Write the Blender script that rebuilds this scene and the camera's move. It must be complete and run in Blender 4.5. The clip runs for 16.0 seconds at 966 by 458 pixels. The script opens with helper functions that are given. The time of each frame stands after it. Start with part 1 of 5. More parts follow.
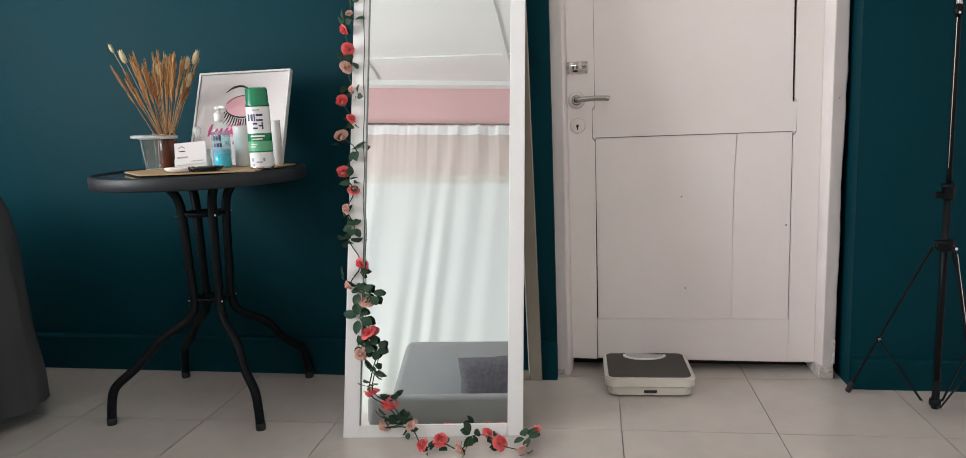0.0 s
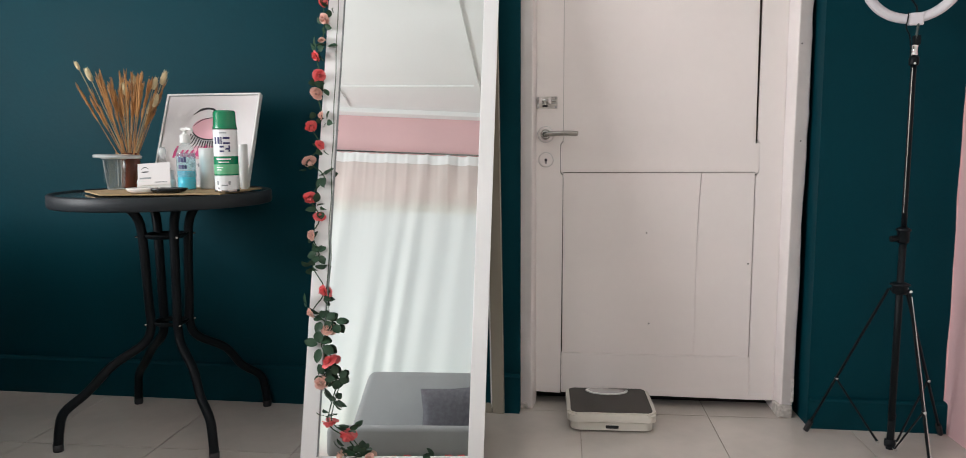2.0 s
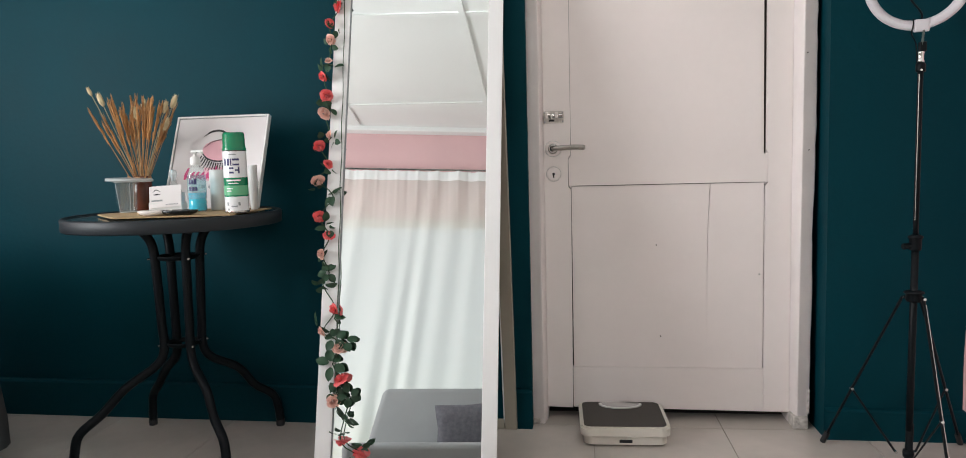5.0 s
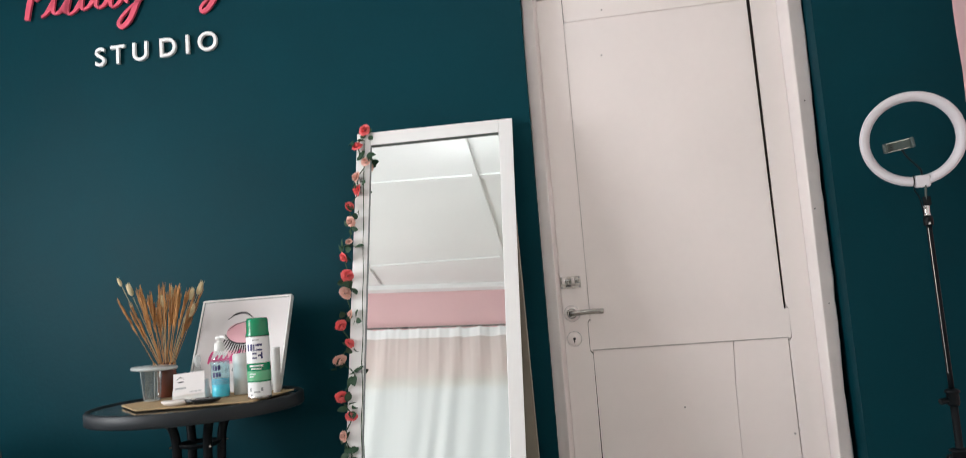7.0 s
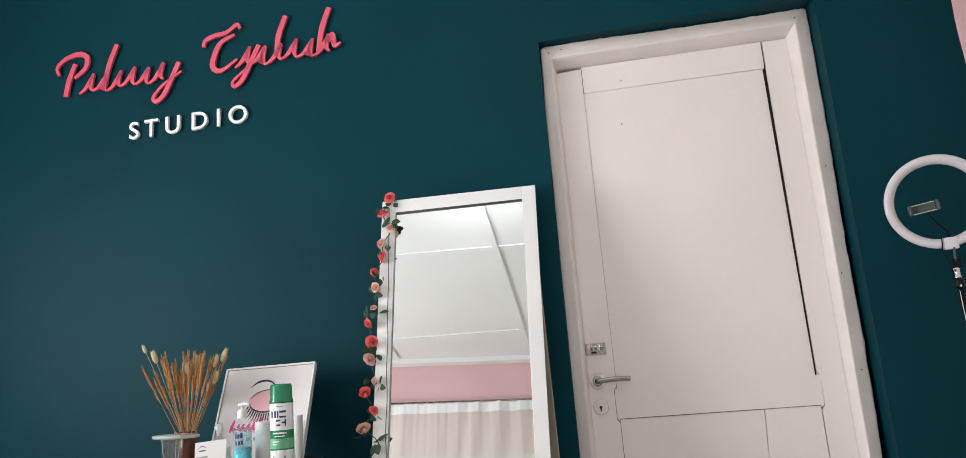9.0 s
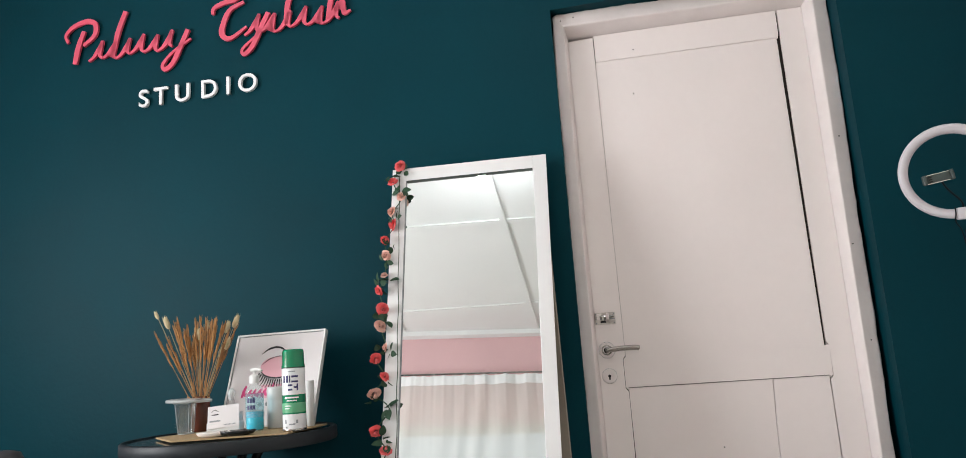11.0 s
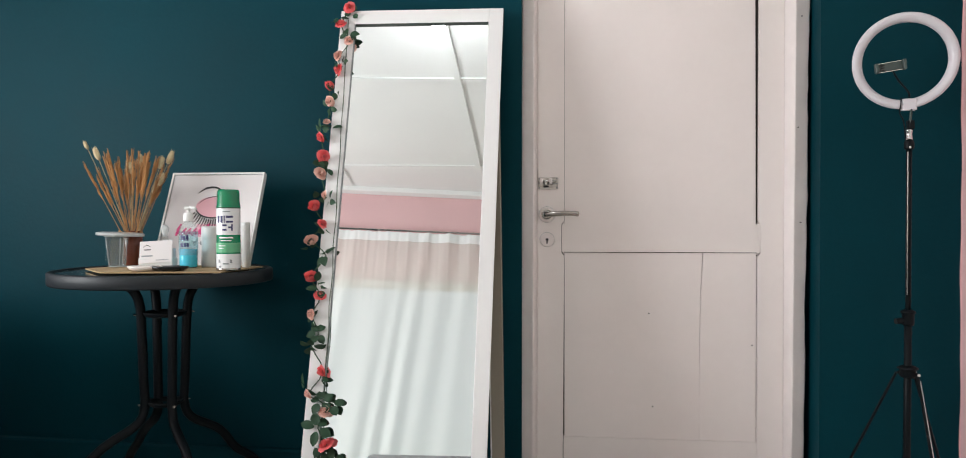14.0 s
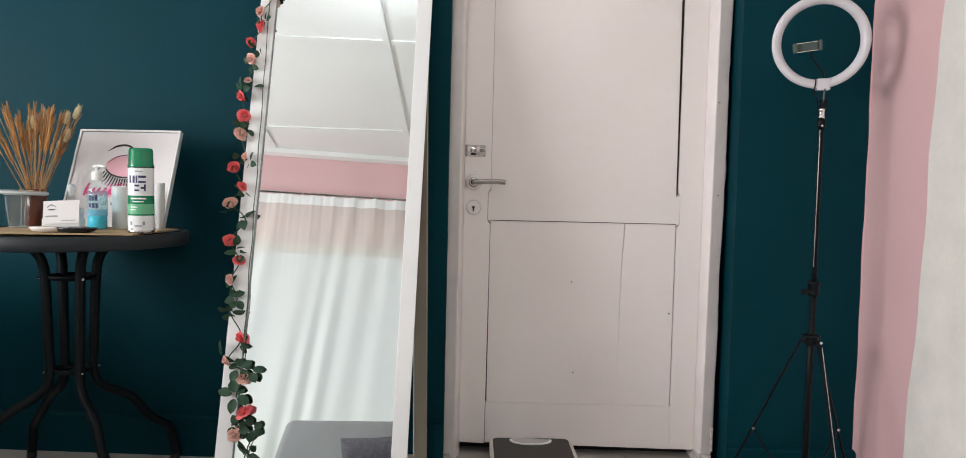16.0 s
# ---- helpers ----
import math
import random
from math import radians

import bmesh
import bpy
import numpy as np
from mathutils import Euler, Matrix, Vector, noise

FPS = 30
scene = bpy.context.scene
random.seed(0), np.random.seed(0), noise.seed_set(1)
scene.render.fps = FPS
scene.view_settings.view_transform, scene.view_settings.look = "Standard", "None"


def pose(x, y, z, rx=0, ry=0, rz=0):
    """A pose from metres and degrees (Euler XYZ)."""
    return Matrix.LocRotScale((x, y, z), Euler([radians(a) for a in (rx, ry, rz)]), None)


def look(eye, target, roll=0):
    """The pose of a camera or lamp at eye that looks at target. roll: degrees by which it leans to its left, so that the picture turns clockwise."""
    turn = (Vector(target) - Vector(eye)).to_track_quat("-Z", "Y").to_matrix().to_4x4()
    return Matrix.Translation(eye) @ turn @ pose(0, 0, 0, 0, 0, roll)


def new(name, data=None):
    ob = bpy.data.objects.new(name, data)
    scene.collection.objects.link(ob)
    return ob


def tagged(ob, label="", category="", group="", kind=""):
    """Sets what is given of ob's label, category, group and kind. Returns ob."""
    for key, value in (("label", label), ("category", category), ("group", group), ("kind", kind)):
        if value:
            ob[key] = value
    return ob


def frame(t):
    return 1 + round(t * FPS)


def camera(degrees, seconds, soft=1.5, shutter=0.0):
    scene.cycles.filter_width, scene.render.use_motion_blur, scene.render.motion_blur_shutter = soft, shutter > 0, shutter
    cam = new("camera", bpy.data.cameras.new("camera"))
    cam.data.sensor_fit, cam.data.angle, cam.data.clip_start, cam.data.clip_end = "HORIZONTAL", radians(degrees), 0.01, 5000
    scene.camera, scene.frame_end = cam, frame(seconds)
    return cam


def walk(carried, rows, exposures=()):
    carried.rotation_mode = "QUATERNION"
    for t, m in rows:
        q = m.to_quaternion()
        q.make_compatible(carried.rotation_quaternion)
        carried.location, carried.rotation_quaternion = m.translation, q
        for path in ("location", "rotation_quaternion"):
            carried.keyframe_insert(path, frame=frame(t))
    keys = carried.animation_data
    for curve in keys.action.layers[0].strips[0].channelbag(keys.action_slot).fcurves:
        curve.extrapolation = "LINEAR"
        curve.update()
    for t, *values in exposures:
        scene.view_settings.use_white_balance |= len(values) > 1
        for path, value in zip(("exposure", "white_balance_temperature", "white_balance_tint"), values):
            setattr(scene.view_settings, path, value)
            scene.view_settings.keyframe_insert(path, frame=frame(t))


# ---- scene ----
cam = camera(66.6, 16.0, soft=0.65, shutter=0.5)
PATH = [
    (0, (0.433, 0.276, 0.895), (0.13, 2.229, 0.585), -2.3),
    (0.5, (0.428, 0.275, 0.894), (0.132, 2.234, 0.622), -2.1),
    (1, (0.43, 0.271, 0.89), (0.139, 2.235, 0.647), -1.8),
    (1.5, (0.434, 0.271, 0.896), (0.173, 2.242, 0.675), -1.1),
    (2, (0.437, 0.278, 0.896), (0.221, 2.253, 0.666), -0.3),
    (2.5, (0.44, 0.281, 0.887), (0.262, 2.26, 0.654), 0.0),
    (3, (0.439, 0.287, 0.89), (0.258, 2.264, 0.647), -0.1),
    (3.5, (0.441, 0.28, 0.885), (0.251, 2.257, 0.651), -0.3),
    (6, (0.453, 0.271, 0.93), (0.11, 2.241, 0.875), -3.8),
    (6.5, (0.455, 0.255, 0.956), (0.094, 2.219, 1.07), -5.2),
    (7, (0.462, 0.256, 0.981), (0.176, 2.225, 1.183), -4.4),
    (7.5, (0.441, 0.251, 0.95), (0.168, 2.202, 1.294), -5.2),
    (8, (0.434, 0.25, 0.95), (0.153, 2.19, 1.348), -6.1),
    (8.5, (0.434, 0.247, 0.951), (0.142, 2.182, 1.362), -5.0),
    (11, (0.412, 0.25, 0.923), (0.086, 2.192, 1.273), -4.1),
    (11.5, (0.414, 0.247, 0.934), (0.057, 2.192, 1.237), -4.2),
    (12, (0.417, 0.25, 0.925), (0.015, 2.192, 1.184), -4.0),
    (12.5, (0.41, 0.247, 0.917), (-0.014, 2.195, 1.075), -3.4),
    (13, (0.438, 0.254, 0.924), (0.007, 2.207, 0.981), -2.6),
    (13.5, (0.429, 0.268, 0.9), (0.103, 2.241, 0.913), -1.2),
    (14, (0.434, 0.281, 0.902), (0.216, 2.269, 0.882), 0.0),
    (14.5, (0.436, 0.288, 0.903), (0.251, 2.279, 0.846), 0.7),
    (15, (0.437, 0.294, 0.904), (0.324, 2.289, 0.818), 1.4),
    (15.5, (0.436, 0.289, 0.902), (0.371, 2.286, 0.807), 1.2),
    (16, (0.436, 0.291, 0.903), (0.417, 2.288, 0.795), 1.3),
]
walk(cam, [(t, look(eye, aim, roll)) for t, eye, aim, roll in PATH], [(0.0, 0.49), (16.0, 0.49)])

# ---------------------------------------------------------------- light
world = bpy.data.worlds.new("world")
scene.world = world
world.use_nodes = True
wn = world.node_tree.nodes
sky = wn.new("ShaderNodeTexSky")
sky.sky_type, sky.sun_disc, sky.sun_elevation, sky.sun_rotation = "NISHITA", False, radians(50), radians(200)
world.node_tree.links.new(sky.outputs[0], wn["Background"].inputs["Color"])
wn["Background"].inputs["Strength"].default_value = 0.05


def lamp(name, kind, energy, color, m, size=0.1, size_y=None):
    data = bpy.data.lights.new(name, kind)
    data.energy, data.color = energy, color
    if kind == "AREA":
        data.shape, data.size, data.size_y = "RECTANGLE", size, size_y
    else:
        data.shadow_soft_size = size
    ob = new(name, data)
    ob.matrix_world = m
    return ob


CEIL = 2.92
BACK = -1.0
RIGHT = 1.615
LEFT = -2.6
LAMP_XY = (0.044, 1.128)
# daylight in the two window openings; the bulb under the ceiling glows by itself
lamp("window_daylight", "AREA", 4.3, (1.0, 0.945, 0.69), look((-0.1, BACK - 0.2, 1.21), (-0.1, 2, 1.21)), 2.9, 1.94)
lamp("side_window_daylight", "AREA", 78, (0.97, 0.99, 1.0), look((LEFT - 0.06, 0.75, 1.4), (0, 0.75, 1.4)), 1.6, 1.0)

# ---------------------------------------------------------------- materials


def material(name, color, rough=0.5, metal=0.0, vary=0.12, scale=6.0, fine=60.0, bump=0.15, depth=0.002, second=None, spec=0.5, coat=0.0, rnd=0.0):
    """A surface with broad and fine variation of its colour, roughness and relief."""
    m = bpy.data.materials.new(name)
    m.use_nodes = True
    nt = m.node_tree
    n, l = nt.nodes, nt.links
    b = n["Principled BSDF"]
    co = n.new("ShaderNodeTexCoord")
    big, small = n.new("ShaderNodeTexNoise"), n.new("ShaderNodeTexNoise")
    for node, s, d in ((big, scale, 4), (small, fine, 6)):
        node.inputs["Scale"].default_value, node.inputs["Detail"].default_value = s, d
        l.new(co.outputs["Object"], node.inputs["Vector"])
    mix = n.new("ShaderNodeMix")
    mix.data_type = "RGBA"
    lo = second or tuple(c * (1 - vary) for c in color)
    hi = tuple(min(1, c * (1 + vary)) for c in color)
    mix.inputs[6].default_value, mix.inputs[7].default_value = (*lo, 1), (*hi, 1)
    add = n.new("ShaderNodeMath")
    add.operation = "MULTIPLY_ADD"
    l.new(small.outputs["Fac"], add.inputs[0])
    add.inputs[1].default_value = 0.35
    sub = n.new("ShaderNodeMath")
    sub.operation = "MULTIPLY_ADD"
    l.new(big.outputs["Fac"], sub.inputs[0])
    sub.inputs[1].default_value, sub.inputs[2].default_value = 1.4, -0.38
    l.new(sub.outputs[0], add.inputs[2])
    last = add
    if rnd:
        info = n.new("ShaderNodeObjectInfo")
        ra = n.new("ShaderNodeMath")
        ra.operation = "MULTIPLY_ADD"
        l.new(info.outputs["Random"], ra.inputs[0])
        ra.inputs[1].default_value = rnd
        l.new(add.outputs[0], ra.inputs[2])
        last = ra
    l.new(last.outputs[0], mix.inputs[0])
    l.new(mix.outputs[2], b.inputs["Base Color"])
    rr = n.new("ShaderNodeMapRange")
    rr.inputs[3].default_value, rr.inputs[4].default_value = max(0.02, rough - 0.08), min(1, rough + 0.1)
    l.new(big.outputs["Fac"], rr.inputs[0])
    l.new(rr.outputs[0], b.inputs["Roughness"])
    b.inputs["Metallic"].default_value = metal
    b.inputs["Specular IOR Level"].default_value = spec
    b.inputs["Coat Weight"].default_value = coat
    if bump:
        bp = n.new("ShaderNodeBump")
        bp.inputs["Strength"].default_value, bp.inputs["Distance"].default_value = bump, depth
        l.new(small.outputs["Fac"], bp.inputs["Height"])
        l.new(bp.outputs[0], b.inputs["Normal"])
    return m


def thin_clear(name, color, gloss=0.16, haze=0.03):
    """Thin clear plastic: mostly see-through with a sharp sheen."""
    m = bpy.data.materials.new(name)
    m.use_nodes = True
    n, l = m.node_tree.nodes, m.node_tree.links
    tr, gl, fz, mx = n.new("ShaderNodeBsdfTransparent"), n.new("ShaderNodeBsdfGlossy"), n.new("ShaderNodeLayerWeight"), n.new("ShaderNodeMixShader")
    tr.inputs["Color"].default_value, gl.inputs["Roughness"].default_value = (*color, 1), 0.06
    pw_ = n.new("ShaderNodeMath")
    pw_.operation, pw_.inputs[1].default_value = "POWER", 4.0
    l.new(fz.outputs["Facing"], pw_.inputs[0])
    ad = n.new("ShaderNodeMath")
    ad.operation, ad.inputs[1].default_value, ad.inputs[2].default_value = "MULTIPLY_ADD", 0.5, gloss * 0.15
    l.new(pw_.outputs[0], ad.inputs[0]), l.new(ad.outputs[0], mx.inputs[0])
    df, hz = n.new("ShaderNodeBsdfDiffuse"), n.new("ShaderNodeMixShader")
    df.inputs["Color"].default_value, hz.inputs[0].default_value = (0.8, 0.84, 0.84, 1), haze
    l.new(tr.outputs[0], hz.inputs[1]), l.new(df.outputs[0], hz.inputs[2])
    l.new(hz.outputs[0], mx.inputs[1]), l.new(gl.outputs[0], mx.inputs[2])
    l.new(mx.outputs[0], n["Material Output"].inputs["Surface"])
    return m


def glowing(name, color, strength):
    m = bpy.data.materials.new(name)
    m.use_nodes = True
    b = m.node_tree.nodes["Principled BSDF"]
    b.inputs["Base Color"].default_value = (*color, 1)
    b.inputs["Emission Color"].default_value = (*color, 1)
    b.inputs["Emission Strength"].default_value = strength
    return m


def sheer_cloth(name, color, see=0.3):
    m = bpy.data.materials.new(name)
    m.use_nodes = True
    n, l = m.node_tree.nodes, m.node_tree.links
    out = n["Material Output"]
    n.remove(n["Principled BSDF"])
    dif, tra, tr = n.new("ShaderNodeBsdfDiffuse"), n.new("ShaderNodeBsdfTranslucent"), n.new("ShaderNodeBsdfTransparent")
    wave = n.new("ShaderNodeTexNoise")
    wave.inputs["Scale"].default_value = 220
    co = n.new("ShaderNodeTexCoord")
    l.new(co.outputs["Object"], wave.inputs["Vector"])
    bp = n.new("ShaderNodeBump")
    bp.inputs["Strength"].default_value, bp.inputs["Distance"].default_value = 0.2, 0.001
    l.new(wave.outputs["Fac"], bp.inputs["Height"])
    for s in (dif, tra):
        s.inputs["Color"].default_value = (*color, 1)
        l.new(bp.outputs[0], s.inputs["Normal"])
    a, b = n.new("ShaderNodeMixShader"), n.new("ShaderNodeMixShader")
    a.inputs[0].default_value, b.inputs[0].default_value = 0.18, see
    l.new(dif.outputs[0], a.inputs[1]), l.new(tra.outputs[0], a.inputs[2])
    l.new(a.outputs[0], b.inputs[1]), l.new(tr.outputs[0], b.inputs[2])
    l.new(b.outputs[0], out.inputs["Surface"])
    return m


TEAL = material("teal_wall_paint", (0.0002, 0.0365, 0.0500), 0.55, vary=0.18, scale=1.6, fine=70, bump=0.2, depth=0.003, spec=0.092)
PINK = material("pink_wall_paint", (0.76, 0.49, 0.50), 0.6, vary=0.06, scale=2.2, fine=70, bump=0.15)
WHITE_WALL = material("rough_white_plaster", (0.80, 0.77, 0.72), 0.7, vary=0.10, scale=9, fine=60, bump=0.35, depth=0.004)
CEILING = material("white_ceiling_paint", (0.85, 0.86, 0.85), 0.7, vary=0.03, scale=2, bump=0.05)
DOOR = material("white_door_gloss", (0.84, 0.775, 0.755), 0.42, vary=0.045, scale=3, fine=40, bump=0.10, depth=0.0015, rnd=0.25)
FRAME = material("worn_white_frame_paint", (0.81, 0.745, 0.73), 0.42, vary=0.09, scale=7, fine=35, bump=0.35, depth=0.003)
TILE = material("polished_floor_tile", (0.54, 0.495, 0.45), 0.14, vary=0.11, scale=4.5, fine=18, bump=0.02, rnd=0.35)
GROUT = material("grey_grout", (0.30, 0.27, 0.24), 0.8, vary=0.5, scale=2.2, second=(0.10, 0.09, 0.08))
WHITE_FRAME = material("white_mirror_lacquer", (0.85, 0.85, 0.85), 0.35, vary=0.02, scale=4, bump=0.03)
MIRROR = bpy.data.materials.new("mirror_silver")
MIRROR.use_nodes = True
_b = MIRROR.node_tree.nodes["Principled BSDF"]
_b.inputs["Base Color"].default_value, _b.inputs["Metallic"].default_value, _b.inputs["Roughness"].default_value = (0.90, 0.93, 0.92, 1), 1, 0.0
BOARD = material("greige_backing_board", (0.33, 0.295, 0.24), 0.6, vary=0.1, scale=8)
BLACK_METAL = material("black_powder_coat", (0.004, 0.006, 0.008), 0.45, vary=0.15, spec=0.16, scale=10, fine=160, bump=0.08, depth=0.0006)
TABLE_RIM = material("dark_grey_table_edge", (0.016, 0.020, 0.024), 0.5, vary=0.15, spec=0.3, scale=10, fine=140, bump=0.06, depth=0.0006)
STEEL = material("brushed_steel", (0.42, 0.40, 0.38), 0.24, metal=1.0, vary=0.1, scale=20, bump=0.05)
CHROME = material("bright_chrome", (0.75, 0.75, 0.75), 0.15, metal=1.0, vary=0.05, scale=20, bump=0)
DARK_GLASS = material("tinted_table_glass", (0.035, 0.045, 0.05), 0.08, vary=0.05, scale=5, bump=0)
GREY_VELVET = material("grey_sofa_fabric", (0.31, 0.315, 0.32), 0.85, vary=0.10, scale=4, fine=300, bump=0.25, depth=0.002, spec=0.2)
FUR = material("grey_plush", (0.17, 0.165, 0.185), 0.95, vary=0.3, scale=40, fine=240, bump=0.8, depth=0.012, spec=0.1)
BED_CLOTH = material("dark_grey_bed_cloth", (0.062, 0.066, 0.070), 0.85, vary=0.12, scale=5, fine=300, bump=0.25, spec=0.2)
SIGN_PINK = material("pink_acrylic", (0.68, 0.095, 0.155), 0.38, vary=0.04, bump=0.02)
SIGN_WHITE = material("white_acrylic", (0.85, 0.85, 0.85), 0.35, vary=0.03, bump=0.02)
PAPER = material("white_canvas", (0.72, 0.69, 0.69), 0.7, vary=0.03, scale=5, fine=400, bump=0.2, depth=0.0006)
PRINT_PINK = material("pale_pink_print", (0.72, 0.40, 0.45), 0.7, vary=0.03)
PRINT_BLUSH = material("blush_print", (0.74, 0.42, 0.50), 0.7, vary=0.05)
PRINT_HOT = material("bright_pink_print", (0.60, 0.06, 0.20), 0.7, vary=0.05)
PRINT_BLACK = material("black_print", (0.012, 0.012, 0.014), 0.6, vary=0.1)
PRINT_NAVY = material("navy_print", (0.03, 0.03, 0.12), 0.5, vary=0.05)
PRINT_GREY = material("grey_print", (0.28, 0.30, 0.31), 0.6, vary=0.05)
CAN_GREEN = material("green_can_lacquer", (0.0, 0.20, 0.085), 0.25, vary=0.05, bump=0.01, coat=0.3)
CAN_LIME = material("light_green_print", (0.12, 0.42, 0.22), 0.3, vary=0.05, bump=0.01)
CAN_WHITE = material("white_can_lacquer", (0.78, 0.79, 0.80), 0.25, vary=0.03, bump=0.01)
WHITE_PLASTIC = material("white_plastic", (0.80, 0.80, 0.78), 0.3, vary=0.03, bump=0.02)
CREAM_PLASTIC = material("cream_plastic", (0.70, 0.665, 0.60), 0.35, vary=0.04, bump=0.03)
RUBBER = material("dark_grey_ribbed_rubber", (0.058, 0.052, 0.047), 0.7, vary=0.15, scale=14, fine=200, bump=0.3, depth=0.001)
SCALE_WINDOW = material("silver_dial_window", (0.50, 0.48, 0.47), 0.2, vary=0.08, scale=30, bump=0)
CLEAR = thin_clear("clear_plastic", (0.93, 0.96, 0.96))
CUP_CLEAR = thin_clear("cup_plastic", (0.97, 0.985, 0.985), 0.5, 0.05)
LID_CLEAR = thin_clear("hazy_lid_plastic", (0.93, 0.95, 0.95), 0.3, 0.5)
BLUE_GEL = material("blue_gel", (0.05, 0.55, 0.74), 0.12, vary=0.25, scale=30, bump=0)
LABEL_CLEAR = thin_clear("pale_clear_label", (0.74, 0.92, 0.96), 0.25, 0.16)
VASE = material("brown_glass_vase", (0.11, 0.031, 0.018), 0.15, vary=0.25, scale=12, bump=0.03)
FROST = material("frosted_white_jar", (0.66, 0.67, 0.66), 0.4, vary=0.03, bump=0.02)
STRAW = material("dried_straw", (0.42, 0.205, 0.070), 0.8, vary=0.35, scale=25, fine=120, bump=0.2)
TWIG = material("pale_dry_stem", (0.42, 0.33, 0.18), 0.8, vary=0.2, scale=25)
TAIL = material("cream_grass_tail", (0.66, 0.55, 0.34), 0.95, vary=0.25, scale=60, fine=500, bump=0.8, depth=0.004, spec=0.1)
STRING = material("jute_string", (0.40, 0.24, 0.12), 0.9, vary=0.2, scale=60)
CORK = material("cork_mat", (0.36, 0.25, 0.13), 0.85, vary=0.2, scale=60, fine=300, bump=0.4, depth=0.001)
STONE_WHITE = material("white_glazed_dish", (0.72, 0.66, 0.62), 0.3, vary=0.05, bump=0.02)
STONE_BLACK = material("black_glazed_dish", (0.008, 0.009, 0.010), 0.25, vary=0.1, bump=0.02)
ROSE_RED = material("red_silk_petal", (0.74, 0.07, 0.09), 0.7, vary=0.2, scale=45, fine=200, bump=0.2, second=(0.88, 0.27, 0.26))
ROSE_PINK = material("salmon_silk_petal", (0.88, 0.55, 0.47), 0.7, vary=0.16, scale=40, fine=200, bump=0.2)
LEAF = material("green_silk_leaf", (0.012, 0.046, 0.020), 0.6, vary=0.35, scale=30, fine=150, bump=0.3, depth=0.001, rnd=0.5)
VINE = material("dark_green_vine", (0.02, 0.06, 0.025), 0.7, vary=0.2)
LED_WHITE = material("white_ring_diffuser", (0.66, 0.63, 0.67), 0.3, vary=0.02, bump=0.0)
CLAMP_GREY = material("dark_clamp_plastic", (0.06, 0.08, 0.075), 0.45, vary=0.1)
# near-black colour that stands in for shade in and behind the door's gaps
DARK_GAP = material("dark_gap_shade", (0.03, 0.022, 0.018), 0.9)
CURTAIN = sheer_cloth("white_sheer_curtain", (0.95, 0.94, 0.885), 0.42)
BULB = glowing("bulb_glow", (0.92, 0.97, 1.0), 150)

CHIPPED = material("chipped_plaster", (0.80, 0.75, 0.71), 0.8, vary=0.1, scale=70, fine=120, bump=0.9, depth=0.008, second=(0.36, 0.32, 0.29))

# ---------------------------------------------------------------- mesh helpers


def thing(name, label, category, m=None, group="", kind=""):
    ob = new(name)
    ob.empty_display_size = 0.05
    if m is not None:
        ob.matrix_world = m
    return tagged(ob, label, category, group, kind)


def part(name, bm, mat, parent=None, label="", smooth=False, m=None):
    """Links a bmesh as one mesh object, as a part of parent where one is given."""
    bmesh.ops.recalc_face_normals(bm, faces=bm.faces)
    me = bpy.data.meshes.new(name)
    bm.to_mesh(me)
    bm.free()
    me.materials.append(mat)
    if smooth:
        me.polygons.foreach_set("use_smooth", [True] * len(me.polygons))
    ob = new(name, me)
    ob.parent = parent
    if m is not None:
        ob.matrix_local = m
    if label:
        ob["label"] = label
    return ob


def share(ob, name, m, parent=None):
    """Another object on the same mesh."""
    o = new(name, ob.data)
    o.parent = parent if parent is not None else ob.parent
    o.matrix_local = m
    return o


def box(x0, x1, y0, y1, z0, z1, bevel=0.0, seg=2, bm=None):
    b = bmesh.new()
    bmesh.ops.create_cube(b, size=1)
    for v in b.verts:
        v.co = Vector(((x0 + x1) / 2 + v.co.x * (x1 - x0), (y0 + y1) / 2 + v.co.y * (y1 - y0), (z0 + z1) / 2 + v.co.z * (z1 - z0)))
    if bevel:
        bmesh.ops.bevel(b, geom=b.edges[:], offset=bevel, segments=seg, affect="EDGES", profile=0.5)
    return merge(bm, b) if bm else b


def merge(bm, other):
    me = bpy.data.meshes.new("tmp")
    other.to_mesh(me)
    other.free()
    bm.from_mesh(me)
    bpy.data.meshes.remove(me)
    return bm


def lathe(profile, seg=32, bm=None):
    """Turns (radius, height) pairs about z."""
    b = bm or bmesh.new()
    rings = []
    for r, z in profile:
        if r < 1e-5:
            rings.append([b.verts.new((0, 0, z))])
        else:
            rings.append([b.verts.new((r * math.cos(2 * math.pi * i / seg), r * math.sin(2 * math.pi * i / seg), z)) for i in range(seg)])
    for a, c in zip(rings, rings[1:]):
        for i in range(seg):
            j = (i + 1) % seg
            if len(a) == 1 and len(c) > 1:
                b.faces.new((a[0], c[i], c[j]))
            elif len(c) == 1 and len(a) > 1:
                b.faces.new((a[i], a[j], c[0]))
            elif len(a) > 1:
                b.faces.new((a[i], a[j], c[j], c[i]))
    return b


